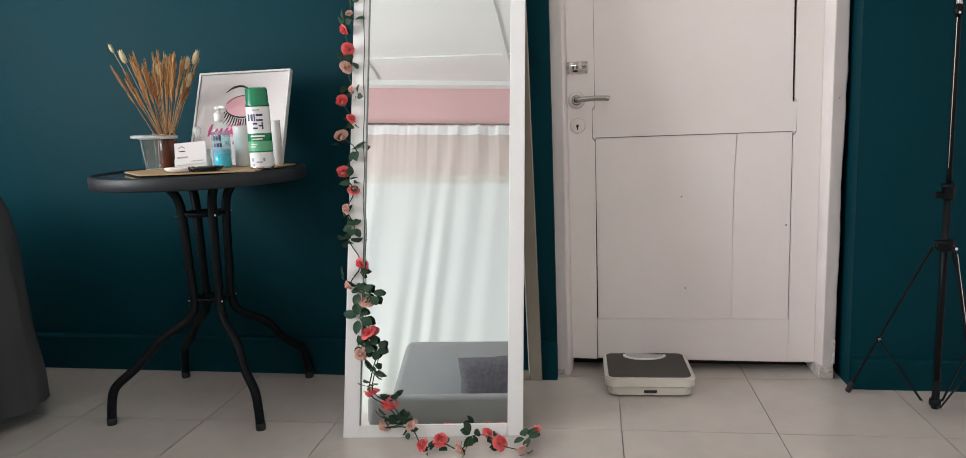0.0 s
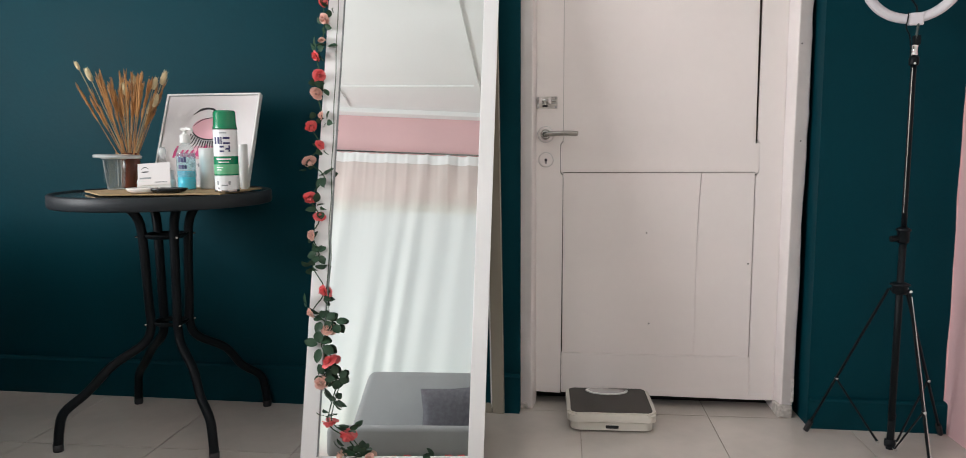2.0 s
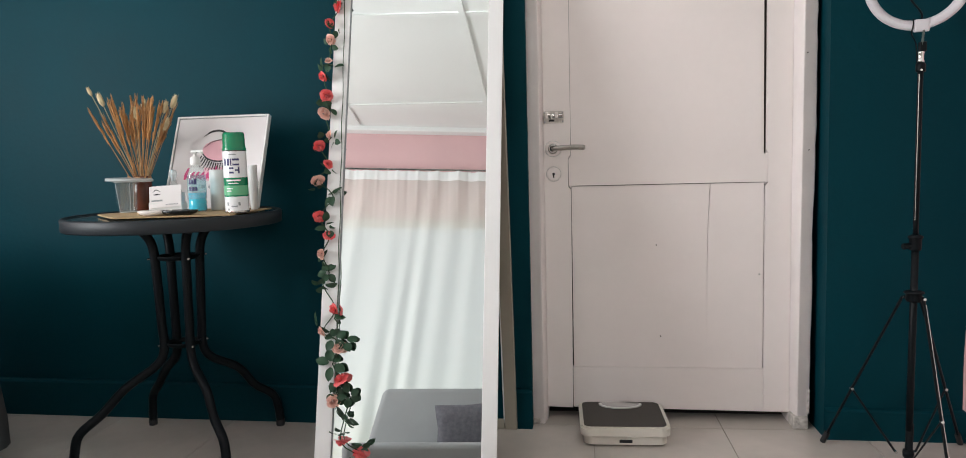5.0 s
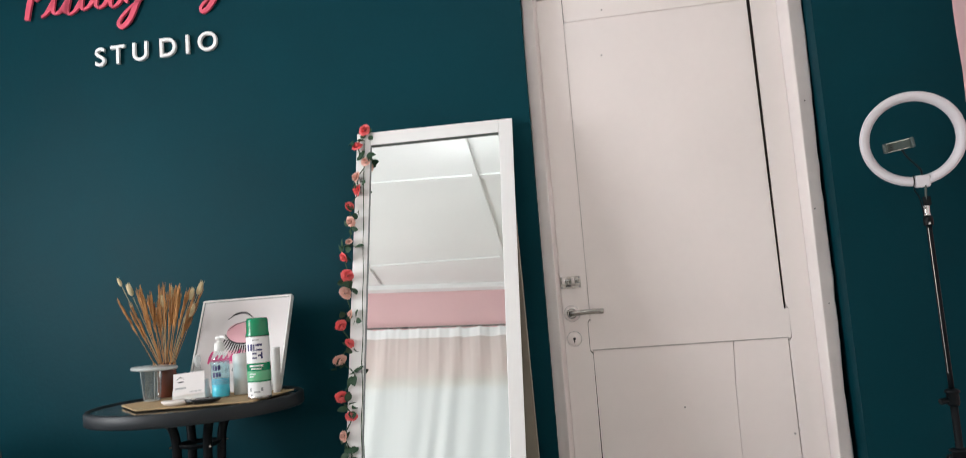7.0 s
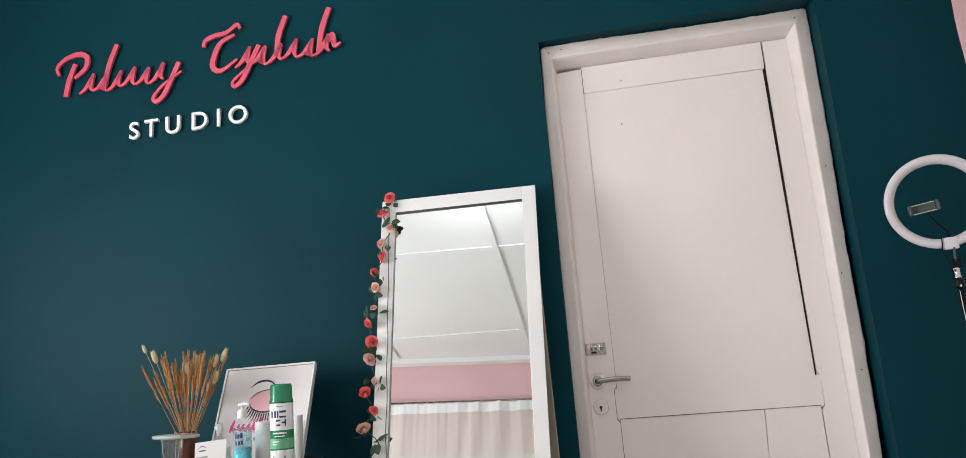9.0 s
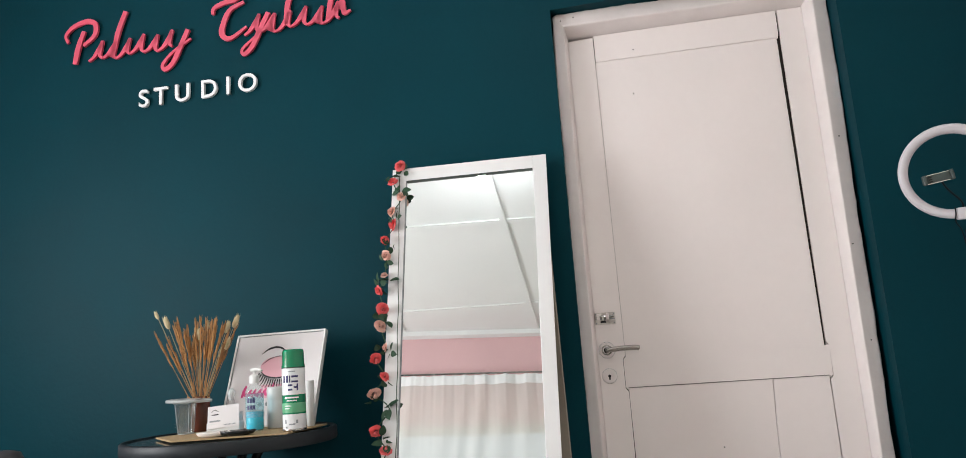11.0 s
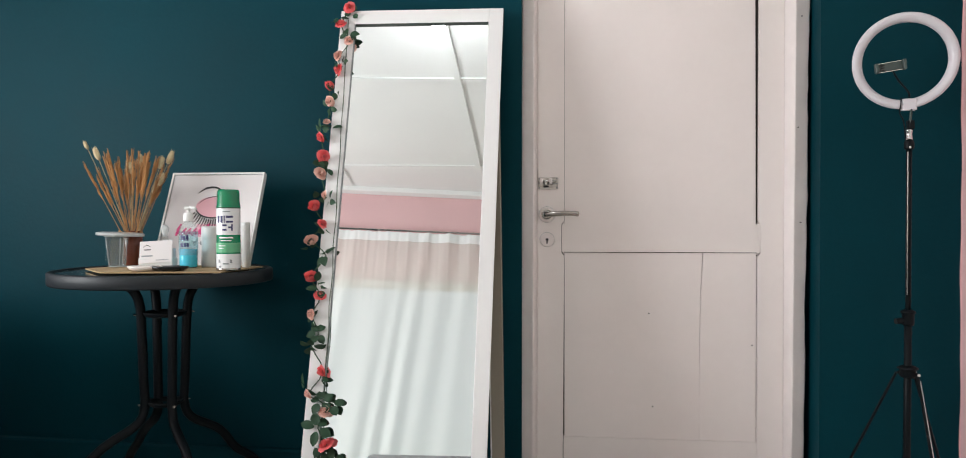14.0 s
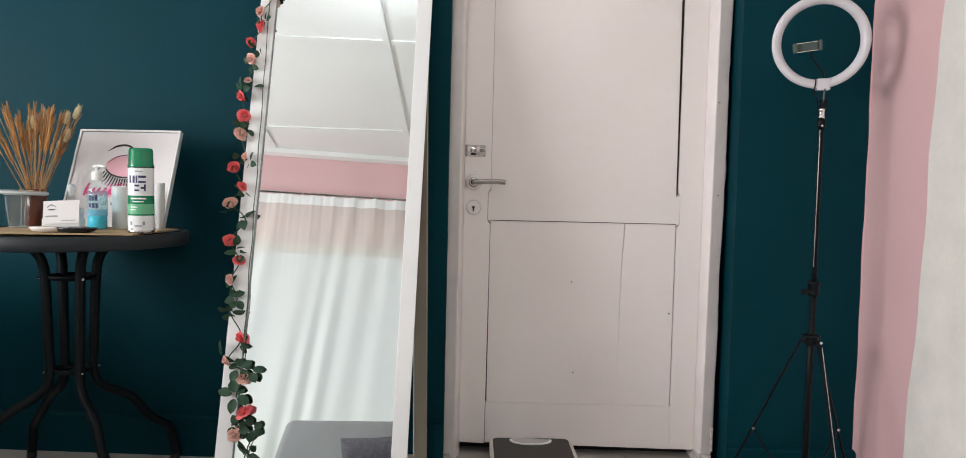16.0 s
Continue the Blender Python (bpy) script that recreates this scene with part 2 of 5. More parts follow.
def smooth_path(points, n=8):
    """A Catmull-Rom line through the points."""
    p = [Vector(q) for q in points]
    p = [p[0] * 2 - p[1]] + p + [p[-1] * 2 - p[-2]]
    out = []
    for i in range(1, len(p) - 2):
        for k in range(n):
            t = k / n
            out.append(0.5 * ((2 * p[i]) + (p[i + 1] - p[i - 1]) * t + (2 * p[i - 1] - 5 * p[i] + 4 * p[i + 1] - p[i + 2]) * t * t + (3 * p[i] - p[i - 1] - 3 * p[i + 1] + p[i + 2]) * t ** 3))
    out.append(p[-2])
    return out


def tube(points, r, seg=8, r_end=None, closed=False, flat=1.0, bm=None):
    """A round tube along points."""
    b = bm or bmesh.new()
    pts = [Vector(q) for q in points]
    rings, ref = [], None
    for i, q in enumerate(pts):
        if closed:
            d = pts[(i + 1) % len(pts)] - pts[i - 1]
        else:
            d = pts[min(i + 1, len(pts) - 1)] - pts[max(i - 1, 0)]
        d.normalize()
        if ref is None:
            ref = d.orthogonal().normalized()
        ref = (ref - d * ref.dot(d)).normalized()
        side = d.cross(ref)
        rad = r if r_end is None else r + (r_end - r) * i / (len(pts) - 1)
        rings.append([b.verts.new(q + rad * (math.cos(2 * math.pi * k / seg) * ref + flat * math.sin(2 * math.pi * k / seg) * side)) for k in range(seg)])
    for a, c in zip(rings, rings[1:] + ([rings[0]] if closed else [])):
        for k in range(seg):
            b.faces.new((a[k], a[(k + 1) % seg], c[(k + 1) % seg], c[k]))
    if not closed:
        b.faces.new(rings[0][::-1]), b.faces.new(rings[-1])
    return b


def sheet(fn, nu, nv, thick=0.0, bm=None):
    """A grid of fn(u, v), u and v from 0 to 1."""
    b = bm or bmesh.new()
    g = [[b.verts.new(fn(i / nu, j / nv)) for j in range(nv + 1)] for i in range(nu + 1)]
    faces = [b.faces.new((g[i][j], g[i + 1][j], g[i + 1][j + 1], g[i][j + 1])) for i in range(nu) for j in range(nv)]
    if thick:
        bmesh.ops.recalc_face_normals(b, faces=faces)
        bmesh.ops.solidify(b, geom=faces, thickness=thick)
    return b


def prism(outline, z0, z1, bm=None):
    """A flat outline in x and y, raised from z0 to z1."""
    b = bm or bmesh.new()
    lo = [b.verts.new((x, y, z0)) for x, y in outline]
    hi = [b.verts.new((x, y, z1)) for x, y in outline]
    b.faces.new(lo[::-1]), b.faces.new(hi)
    for i in range(len(lo)):
        j = (i + 1) % len(lo)
        b.faces.new((lo[i], lo[j], hi[j], hi[i]))
    return b


def rounded(x0, x1, y0, y1, r, n=6):
    out = []
    for cx, cy, a in ((x1 - r, y1 - r, 0), (x0 + r, y1 - r, 90), (x0 + r, y0 + r, 180), (x1 - r, y0 + r, 270)):
        out += [(cx + r * math.cos(radians(a + 90 * k / n)), cy + r * math.sin(radians(a + 90 * k / n))) for k in range(n + 1)]
    return out


def setting(name, bm, mat, label, category, smooth=False):
    return tagged(part(name, bm, mat, None, "", smooth), label, category, kind="structure")


# ---------------------------------------------------------------- the room


def wall_y(x):
    """Front of the teal wall, which is not quite straight."""
    if x < 0.7:
        return 2.745 - 0.0276 * (x + 2.6)
    return 2.625 - 0.02 * (x - 1.2)


DX0, DX1, DZ = 0.298, 1.212, 2.108  # opening that the door frame fills


def sheet_block(b, x0, x1, z0, z1, n):
    xs = [x0 + (x1 - x0) * i / n for i in range(n + 1)]
    fr = [(b.verts.new((x, wall_y(x), z0)), b.verts.new((x, wall_y(x), z1)), b.verts.new((x, 2.9, z0)), b.verts.new((x, 2.9, z1))) for x in xs]
    for a, c in zip(fr, fr[1:]):
        for i, j in ((0, 1), (1, 3), (3, 2), (2, 0)):
            b.faces.new((a[i], c[i], c[j], a[j]))
    b.faces.new((fr[0][0], fr[0][1], fr[0][3], fr[0][2])), b.faces.new((fr[-1][0], fr[-1][1], fr[-1][3], fr[-1][2]))
    return b


wn_ = sheet_block(bmesh.new(), LEFT, DX0, 0, CEIL, 20)
wn_ = sheet_block(wn_, DX1, RIGHT, 0, CEIL, 4)
lint = bmesh.new()
xs = [(DX0, wall_y(DX0)), (DX1, wall_y(DX1))]
v = [lint.verts.new((x, y, z)) for x, y in xs + [(DX1, 2.9), (DX0, 2.9)] for z in (DZ, CEIL)]
for i in range(4):
    a, c = 2 * i, 2 * ((i + 1) % 4)
    lint.faces.new((v[a], v[c], v[c + 1], v[a + 1]))
lint.faces.new((v[0], v[2], v[4], v[6])), lint.faces.new((v[1], v[3], v[5], v[7]))
setting("wall_north", merge(wn_, lint), TEAL, "dark teal satin painted wall behind mirror and table", "wall")
# unseen panel added behind the doorway so no sky light leaks through
back_panel = box(DX0 - 0.1, DX1 + 0.1, 2.96, 3.0, 0, CEIL)
setting("wall_light_stop", back_panel, DARK_GAP, "unseen dark panel added to keep light out of the doorway", "wall")

# skirting painted with the wall
for x0, x1, h, tag in ((LEFT, DX0, 0.13, "baseboard"), (DX1, RIGHT, 0.095, "baseboard")):
    b = sheet(lambda u, w: Vector((x0 + (x1 - x0) * u, wall_y(x0 + (x1 - x0) * u) - [0.020, 0.020, 0.014, 0.0][round(w * 3)], [0, h - 0.006, h, h + 0.003][round(w * 3)])), 24, 3)
    setting(tag, b, TEAL, "teal painted plaster skirting along the wall foot", "baseboard")

setting("wall_east", box(RIGHT, RIGHT + 0.12, BACK, 2.9, 0, CEIL), PINK, "pale pink painted side wall", "wall")
VY0, VY1, VZ0, VZ1 = -0.05, 1.55, 0.9, 1.9
b = box(LEFT - 0.12, LEFT, BACK - 0.12, VY0, 0, CEIL)
for q in ((VY1, 2.9, 0, CEIL), (VY0, VY1, 0, VZ0), (VY0, VY1, VZ1, CEIL)):
    box(LEFT - 0.12, LEFT, q[0], q[1], q[2], q[3], bm=b)
setting("wall_west", b, PINK, "pale pink painted side wall", "wall")
win2 = thing("window_2", "white framed side window that lets daylight in", "window", kind="structure")
for y0, y1, z0, z1 in ((VY0, VY0 + 0.05, VZ0, VZ1), (VY1 - 0.05, VY1, VZ0, VZ1), (VY0 + 0.05, VY1 - 0.05, VZ0, VZ0 + 0.05), (VY0 + 0.05, VY1 - 0.05, VZ1 - 0.05, VZ1)):
    part("window_frame", box(LEFT - 0.05, LEFT - 0.01, y0, y1, z0, z1, 0.004), WHITE_FRAME, win2)
b = sheet(lambda u, w: Vector((RIGHT - (0.0035 + 0.0012 * math.sin(31 * u) + 0.001 * math.sin(77 * u + 1)) * w, wall_y(RIGHT) - 0.0006, CEIL * u)), 120, 1)
setting("trim_paint_edge", b, PINK, "thin pale pink paint line in the corner", "paint edge")
# white roughly plastered part of the side wall, with a wavering edge
edge = [(2.255 + 0.085 * (1 - z / 1.45) * (z < 1.45) + 0.006 * math.sin(7 * z) + 0.004 * math.sin(19 * z + 1), z) for z in [CEIL * k / 40 for k in range(41)]]
b = bmesh.new()
lo = [b.verts.new((RIGHT - 0.004, y, z)) for y, z in edge]
hi = [b.verts.new((RIGHT - 0.004, BACK + 0.02, z)) for y, z in edge]
lo2 = [b.verts.new((RIGHT + 0.001, y + 0.003, z)) for y, z in edge]
for i in range(40):
    b.faces.new((lo[i], lo[i + 1], hi[i + 1], hi[i])), b.faces.new((lo2[i], lo2[i + 1], lo[i + 1], lo[i]))
setting("trim_white_plaster", b, WHITE_WALL, "white rough plastered area with an uneven edge", "wall finish")

# back wall with the window opening
WX0, WX1, WZ0, WZ1 = -1.55, 1.35, 0.25, 2.15
b = box(LEFT, WX0, BACK - 0.12, BACK, 0, CEIL)
for q in ((WX1, RIGHT + 0.12, 0, CEIL), (WX0, WX1, 0, WZ0), (WX0, WX1, WZ1, CEIL)):
    box(q[0], q[1], BACK - 0.12, BACK, q[2], q[3], bm=b)
setting("wall_south", b, PINK, "pale pink wall above the curtained window", "wall")
win = tagged(thing("window_1", "white framed window behind the sheer curtain", "window"), kind="structure")
for x0, x1, z0, z1 in ((WX0, WX0 + 0.06, WZ0, WZ1), (WX1 - 0.06, WX1, WZ0, WZ1), (WX0 + 0.06, WX1 - 0.06, WZ0, WZ0 + 0.06), (WX0 + 0.06, WX1 - 0.06, WZ1 - 0.06, WZ1)):
    part("window_frame", box(x0, x1, BACK - 0.10, BACK - 0.05, z0, z1, 0.004), WHITE_FRAME, win)

# ceiling boards with cover battens
b = box(LEFT, RIGHT, BACK, 2.9, CEIL, CEIL + 0.05)
for y in (BACK + 0.02, 2.63):
    box(LEFT, RIGHT, y - 0.02, y + 0.045, CEIL - 0.04, CEIL + 0.002, 0.006, bm=b)
for x0, y0, x1, y1, wide, deep in ((LEFT, 0.29, RIGHT, 0.648, 0.02, 0.010), (LEFT, -0.79, RIGHT, -0.432, 0.02, 0.010), (LEFT, 1.42, RIGHT, 1.778, 0.02, 0.010), (0.045, 1.2, 0.475, -0.9, 0.02, 0.016), (-1.065, 1.2, -0.615, -0.9, 0.018, 0.016)):
    bb = box(-wide, wide, 0, math.hypot(x1 - x0, y1 - y0), -deep, 0.002)
    bb.transform(pose(x0, y0, CEIL, 0, 0, math.degrees(math.atan2(y1 - y0, x1 - x0)) - 90))
    merge(b, bb)
setting("ceiling", b, CEILING, "white board ceiling with narrow cover battens", "ceiling")

bulb = thing("ceiling_light", "bare white lit bulb in a ceiling socket", "ceiling light", pose(*LAMP_XY, CEIL))
part("socket", lathe([(0, 0), (0.05, 0), (0.05, -0.015), (0.024, -0.025), (0.022, -0.05), (0, -0.05)]), WHITE_PLASTIC, bulb, smooth=True)
part("bulb", lathe([(0.012, -0.05), (0.02, -0.065), (0.034, -0.095), (0.034, -0.11), (0.024, -0.132), (0, -0.142)], 24), BULB, bulb, smooth=True)

# curtain on a thin rail
cur = thing("curtain", "white sheer pleated curtain hanging over the window", "curtain")


def fold(u, w):
    x = -2.0 + 3.5 * u
    z = 0.06 + (2.50 - 0.06) * w
    s = 1 - w
    q = x + 0.27 * s + 0.03 * s * math.sin(2.3 * x)  # folds drift sideways on their way down
    ph = 34 * q + 1.4 * math.sin(5.1 * q) + 0.9 * math.sin(11.7 * q + 1)
    soft = 0.55 + 0.45 * math.sin(7.3 * q + 2.2 * s)
    y = BACK + 0.09 + (0.010 + 0.015 * s) * soft * math.sin(ph) + 0.015 * s * math.sin(17 * q + math.sin(3 * q)) + 0.005 * math.sin(39.3 * x) ** 9 * w ** 8
    return Vector((x + 0.03 * s * math.sin(4 * x), y, z + 0.006 * math.sin(39.3 * x) ** 4 * w ** 30))


part("cloth", sheet(fold, 420, 20), CURTAIN, cur, smooth=True)
part("heading_tape", sheet(lambda u, w: fold(u, 0.968 + 0.032 * w) + Vector((0, 0.004, 0)), 420, 2), SIGN_WHITE, cur, "white gathered heading tape", True)
part("rail", tube([(-2.05, BACK + 0.09, 2.517), (1.55, BACK + 0.09, 2.517)], 0.008), STEEL, cur, "thin metal curtain rail")

# ---------------------------------------------------------------- the door
fr = thing("door_1", "white painted panelled wooden door in a worn frame, closed", "door", kind="structure")
FY = 2.700


def frame_bar(outer, inner, deep, round_a, round_b, seed):
    """A bar of the frame between mitred ends: its outer edge, the inner edge of its face and the edge of its splayed reveal, each as (x, z) at both ends."""
    rnd = random.Random(seed)
    length = math.dist(*outer)
    us = sorted({k / 60 for k in range(61)} | {k * 0.004 / length for k in range(8)} | {1 - k * 0.004 / length for k in range(8)})
    wob = [rnd.uniform(-1, 1) for _ in us]
    way_in = Vector((math.copysign(1, inner[0][0] - outer[0][0]), 0, 0)) if abs(outer[0][1] - outer[1][1]) > 1 else Vector((0, 0, -1))
    prof = ((0.0, 2.88), (0.0, FY + 0.008), (0.05, FY + 0.002), (0.14, FY), (0.80, FY + 0.001), (0.88, FY - 0.0015), (0.95, FY), (1.0, FY + 0.007), (2.0, 2.7520), (2.0, 2.88))
    b = bmesh.new()
    rows = []
    for u, j in zip(us, wob):
        at = [Vector((p[0][0] + (p[1][0] - p[0][0]) * u, 0, p[0][1] + (p[1][1] - p[0][1]) * u)) for p in (outer, inner, deep)]
        near = min(u * length if round_a else 9, (1 - u) * length if round_b else 9)
        pull = 0.022 - math.sqrt(max(0, 0.022 ** 2 - max(0, 0.022 - near) ** 2))
        row = []
        for k, y in prof:
            p = at[0].lerp(at[1], k) if k <= 1 else at[1].lerp(at[2], k - 1)
            if k < 0.2:
                p = p + way_in * (pull * 0.55 + 0.0019 * j + 0.0022 * math.sin(9 * u * length + seed)) * (1 - k * 4)
            row.append(b.verts.new((p.x, y, p.z)))
        rows.append(row)
    for r0, r1 in zip(rows, rows[1:]):
        for k in range(len(prof) - 1):
            b.faces.new((r0[k], r0[k + 1], r1[k + 1], r1[k]))
    return b


OL, OR, OT = 0.300, 1.212, 2.106
part("jamb", frame_bar(((OL - 0.022, 0), (OL, OT)), ((0.338, 0), (0.341, 2.052)), ((0.3470, 0), (0.3470, 2.030)), False, True, 1), FRAME, fr, smooth=True)
part("jamb", frame_bar(((OR - 0.022, 0), (OR, OT)), ((1.149, 0), (1.160, 2.052)), ((1.1418, 0), (1.1418, 2.030)), False, True, 2), FRAME, fr, smooth=True)
part("head", frame_bar(((OL, OT), (OR, OT)), ((0.341, 2.052), (1.160, 2.052)), ((0.3470, 2.030), (1.1418, 2.030)), True, True, 3), FRAME, fr, smooth=True)
part("plinth_block", box(0.270, 0.322, FY - 0.004, FY + 0.05, 0.0, 0.020, 0.005, 3), CHIPPED, fr, "chipped plaster foot of the frame")
for x, z0_, z1_, wd in ((0.279, 0.06, 0.20, 0.010), (0.284, 0.20, 0.31, 0.006), (1.183, 0.05, 0.13, 0.008)):
    part("flaking_plaster", box(x, x + wd, FY - 0.0022, FY + 0.004, z0_, z1_, 0.0015), CHIPPED, fr, "flaking plaster on the frame edge")
part("plinth_block", box(1.138, 1.186, FY - 0.012, FY + 0.05, 0.0, 0.042, 0.006, 3), CHIPPED, fr, "chipped plaster foot of the frame")
# thin dark strip in place of the shade between leaf and left jamb
part("gap_shade_strip", box(0.3442, 0.3458, 2.7488, 2.754, 0.044, 0.335), DARK_GAP, fr, "dark strip put in for the shaded gap beside the door")
# floor strip coloured dark for the shade seen under the leaf
part("threshold", box(0.33, 1.16, 2.83, 2.90, -0.02, 0.003), DARK_GAP, fr, "dark floor strip standing for shade behind the door")

LY = 2.75  # face of the leaf
# core coloured dark so that the joints look shaded
leaf_part = part("leaf_core", box(0.350, 1.140, LY + 0.014, LY + 0.035, 0.045, 2.024), DARK_GAP, fr, "core coloured dark for the shade in the joints")
S0, S1, T0, M1, M0, B1 = 0.437, 1.058, 1.930, 0.893, 0.800, 0.183
c = 0.012  # cut corners of the rails


def board(name, outline, y=LY, bevel=0.0018):
    b = prism([(x, z) for x, z in outline], 0, 0.03)
    bmesh.ops.bevel(b, geom=[e for e in b.edges if all(abs(q.co.z - 0.03) < 1e-6 for q in e.verts)], offset=bevel, segments=2, affect="EDGES")
    b.transform(Matrix(((1, 0, 0, 0), (0, 0, -1, y + 0.03), (0, 1, 0, 0), (0, 0, 0, 1))))
    return part(name, b, DOOR, fr)


g = 0.0011
board("stile", [(0.3457, 0.043), (S0 - g - 0.004, 0.04), (S0 - g, M0 - c), (S0 - c, M0), (S0 - c, M1), (S0 - g, M1 + c), (S0 - g + 0.0003, 2.022), (0.3457, 2.018)])
board("stile", [(1.143, 0.036), (S1 + g, 0.036), (S1 + g, M0 - c), (S1 + c, M0), (S1 + c, M1), (S1 + 0.0035, M1 + c), (S1 + 0.004, 2.028), (1.143, 2.028)], LY + 0.0004)
board("rail", [(S0 + g, T0), (S0 + c, T0 - 0.001), (S1 - 0.004, T0), (S1 - g, T0 + c), (S1 - g, 2.028), (S0 + g, 2.028)], LY + 0.0008)
board("rail", [(S0 - g, M0 - c + 0.0050), (S0 - g + 0.0004, M0 + 0.0018), (S1 + g - 0.0004, M0 + 0.0018), (S1 + g, M0 - c + 0.0052), (S1 + c - 0.0028, M0 + 0.0022), (S1 + c - 0.0018, M1 - 0.0022),
              (S1 + 0.0028, M1 + c - 0.0032), (S1 + 0.0026, M1), (S0 - g + 0.0004, M1), (S0 - g, M1 + c - 0.0032), (S0 - c + 0.0032, M1 - 0.0022), (S0 - c + 0.0032, M0 + 0.0022)], LY + 0.0006, 0.0004)
board("rail", [(S0 + g - 0.004, 0.043), (S1 + g - 0.0002, 0.036), (S1 + g - 0.0002, B1), (S0 + g - 0.004, B1)], LY + 0.0006)
board("panel", [(S0 - g + 0.0009, M1 + 0.0002), (S1 - 0.003, M1 + 0.0002), (S1 - 0.0085, T0 - g), (S0 + 0.0009 - g, T0 - g)], LY + 0.0026)
board("panel", [(S0 - g + 0.0012, B1 + 0.0002), (0.8771, B1 + 0.0002), (0.8776, 0.30), (0.8770, 0.50), (0.8795, 0.66), (0.8868, M0 - g), (S0 - g + 0.0012, M0 - g)], LY + 0.003)
board("panel", [(0.8773, B1 + 0.0002), (S1 - g, B1 + 0.0002), (S1 - g, M0 - g), (0.8888, M0 - g), (0.8808, 0.66), (0.8781, 0.50), (0.8779, 0.30)], LY + 0.0034)
# dark strip put in for shade in the crack beside the upper panel
dark = part("joint_shadow_gap", box(S1 - 0.0055, S1 + 0.003, LY + 0.016, LY + 0.018, 1.0, T0), DARK_GAP, fr, "dark strip for the shade in the panel crack")

flip = Matrix(((1, 0, 0, 0), (0, 0, -1, 0), (0, 1, 0, 0), (0, 0, 0, 1)))  # z of a turned shape looks out of the wall


def out(x, y, z):
    return pose(x, y, z) @ flip


handle = part("door_handle", lathe([(0, 0), (0.026, 0), (0.026, 0.004), (0.022, 0.008), (0.012, 0.009), (0.0105, 0.012), (0, 0.012)], 28), FRAME, fr, "worn steel lever handle on a painted rose", True, out(0.378, LY, 0.926))
part("rose_rim", lathe([(0.0255, 0.0041), (0.0268, 0.0034), (0.0268, 0.0)], 28), PRINT_GREY, handle)
part("rose_ring", lathe([(0.0125, 0.0088), (0.0155, 0.0102), (0.0172, 0.0085)], 24), STEEL, handle, smooth=True)
part("neck", lathe([(0.0095, 0.006), (0.0095, 0.05), (0, 0.05)], 20), STEEL, handle, smooth=True)
part("lever", tube(smooth_path([(0, 0, 0.045), (0.018, 0.001, 0.048), (0.06, 0.003, 0.048), (0.094, 0.002, 0.0465), (0.103, 0.001, 0.044)], 5), 0.0095, 12, flat=0.8), STEEL, handle, smooth=True)
esc = part("keyhole_plate", lathe([(0, 0), (0.024, 0), (0.024, 0.003), (0.02, 0.006), (0, 0.006)], 28), FRAME, fr, "painted round keyhole cover", True, out(0.379, LY, 0.842))
part("keyhole_rim", lathe([(0.0235, 0.0031), (0.0248, 0.0024), (0.0248, 0.0)], 28), PRINT_GREY, esc)
part("keyhole", merge(lathe([(0, 0.0066), (0.0048, 0.0066), (0.0048, 0.005)], 16), box(-0.0022, 0.0022, -0.013, 0, 0.005, 0.0068)), PRINT_BLACK, esc)
bolt = part("slide_bolt", box(0.348, 0.416, LY - 0.006, LY, 1.010, 1.050, 0.002), CHIPPED, fr, "small paint-smeared metal slide bolt")
part("bolt_rod", tube([(0.354, LY - 0.011, 1.036), (0.411, LY - 0.011, 1.036)], 0.0045), STEEL, bolt)
part("bolt_guide", box(0.355, 0.365, LY - 0.017, LY - 0.005, 1.026, 1.046, 0.002), FRAME, bolt)
part("bolt_guide", box(0.386, 0.396, LY - 0.017, LY - 0.005, 1.026, 1.046, 0.002), FRAME, bolt)
part("bolt_plate_line", box(0.350, 0.414, LY - 0.0068, LY - 0.0058, 1.027, 1.0295), PRINT_GREY, bolt)
part("bolt_slot", box(0.367, 0.384, LY - 0.0068, LY - 0.0055, 1.016, 1.022), PRINT_BLACK, bolt)
part("bolt_lug", box(0.372, 0.379, LY - 0.022, LY - 0.008, 1.022, 1.034, 0.001), STEEL, bolt)
for x, z in ((0.353, 1.015), (0.411, 1.015), (0.353, 1.045), (0.411, 1.045)):
    part("screw", lathe([(0, 0.0075), (0.0025, 0.007), (0.0028, 0.005)], 10), PRINT_GREY, bolt, m=out(x, LY, z))
part("nail", lathe([(0, 0.002), (0.0025, 0.001), (0.0025, -0.004)], 8), PRINT_BLACK, fr, m=out(0.338, FY + 0.01, 1.043))
for x, z in ((0.571, 1.957), (0.556, 1.797), (0.714, 0.599), (0.727, 0.291), (1.044, 0.499)):
    part("nail", lathe([(0, 0.0008), (0.0022, 0.0004), (0.0022, -0.004)], 8), PRINT_BLACK, fr, m=out(x, LY, z))
for x, z in ((0.330, 2.078), (0.375, 2.085), (1.165, 2.075), (1.17, 1.2), (1.178, 0.9), (1.18, 1.55)):
    part("nail", lathe([(0, 0.0008), (0.0022, 0.0004), (0.0022, -0.004)], 8), PRINT_BLACK, fr, m=out(x, FY, z))

# ---------------------------------------------------------------- the leaning mirror
BL = Vector((-0.286, 2.163, 0.0))
MW = (Vector((0.222, 2.212, 0.0)) - BL).normalized()
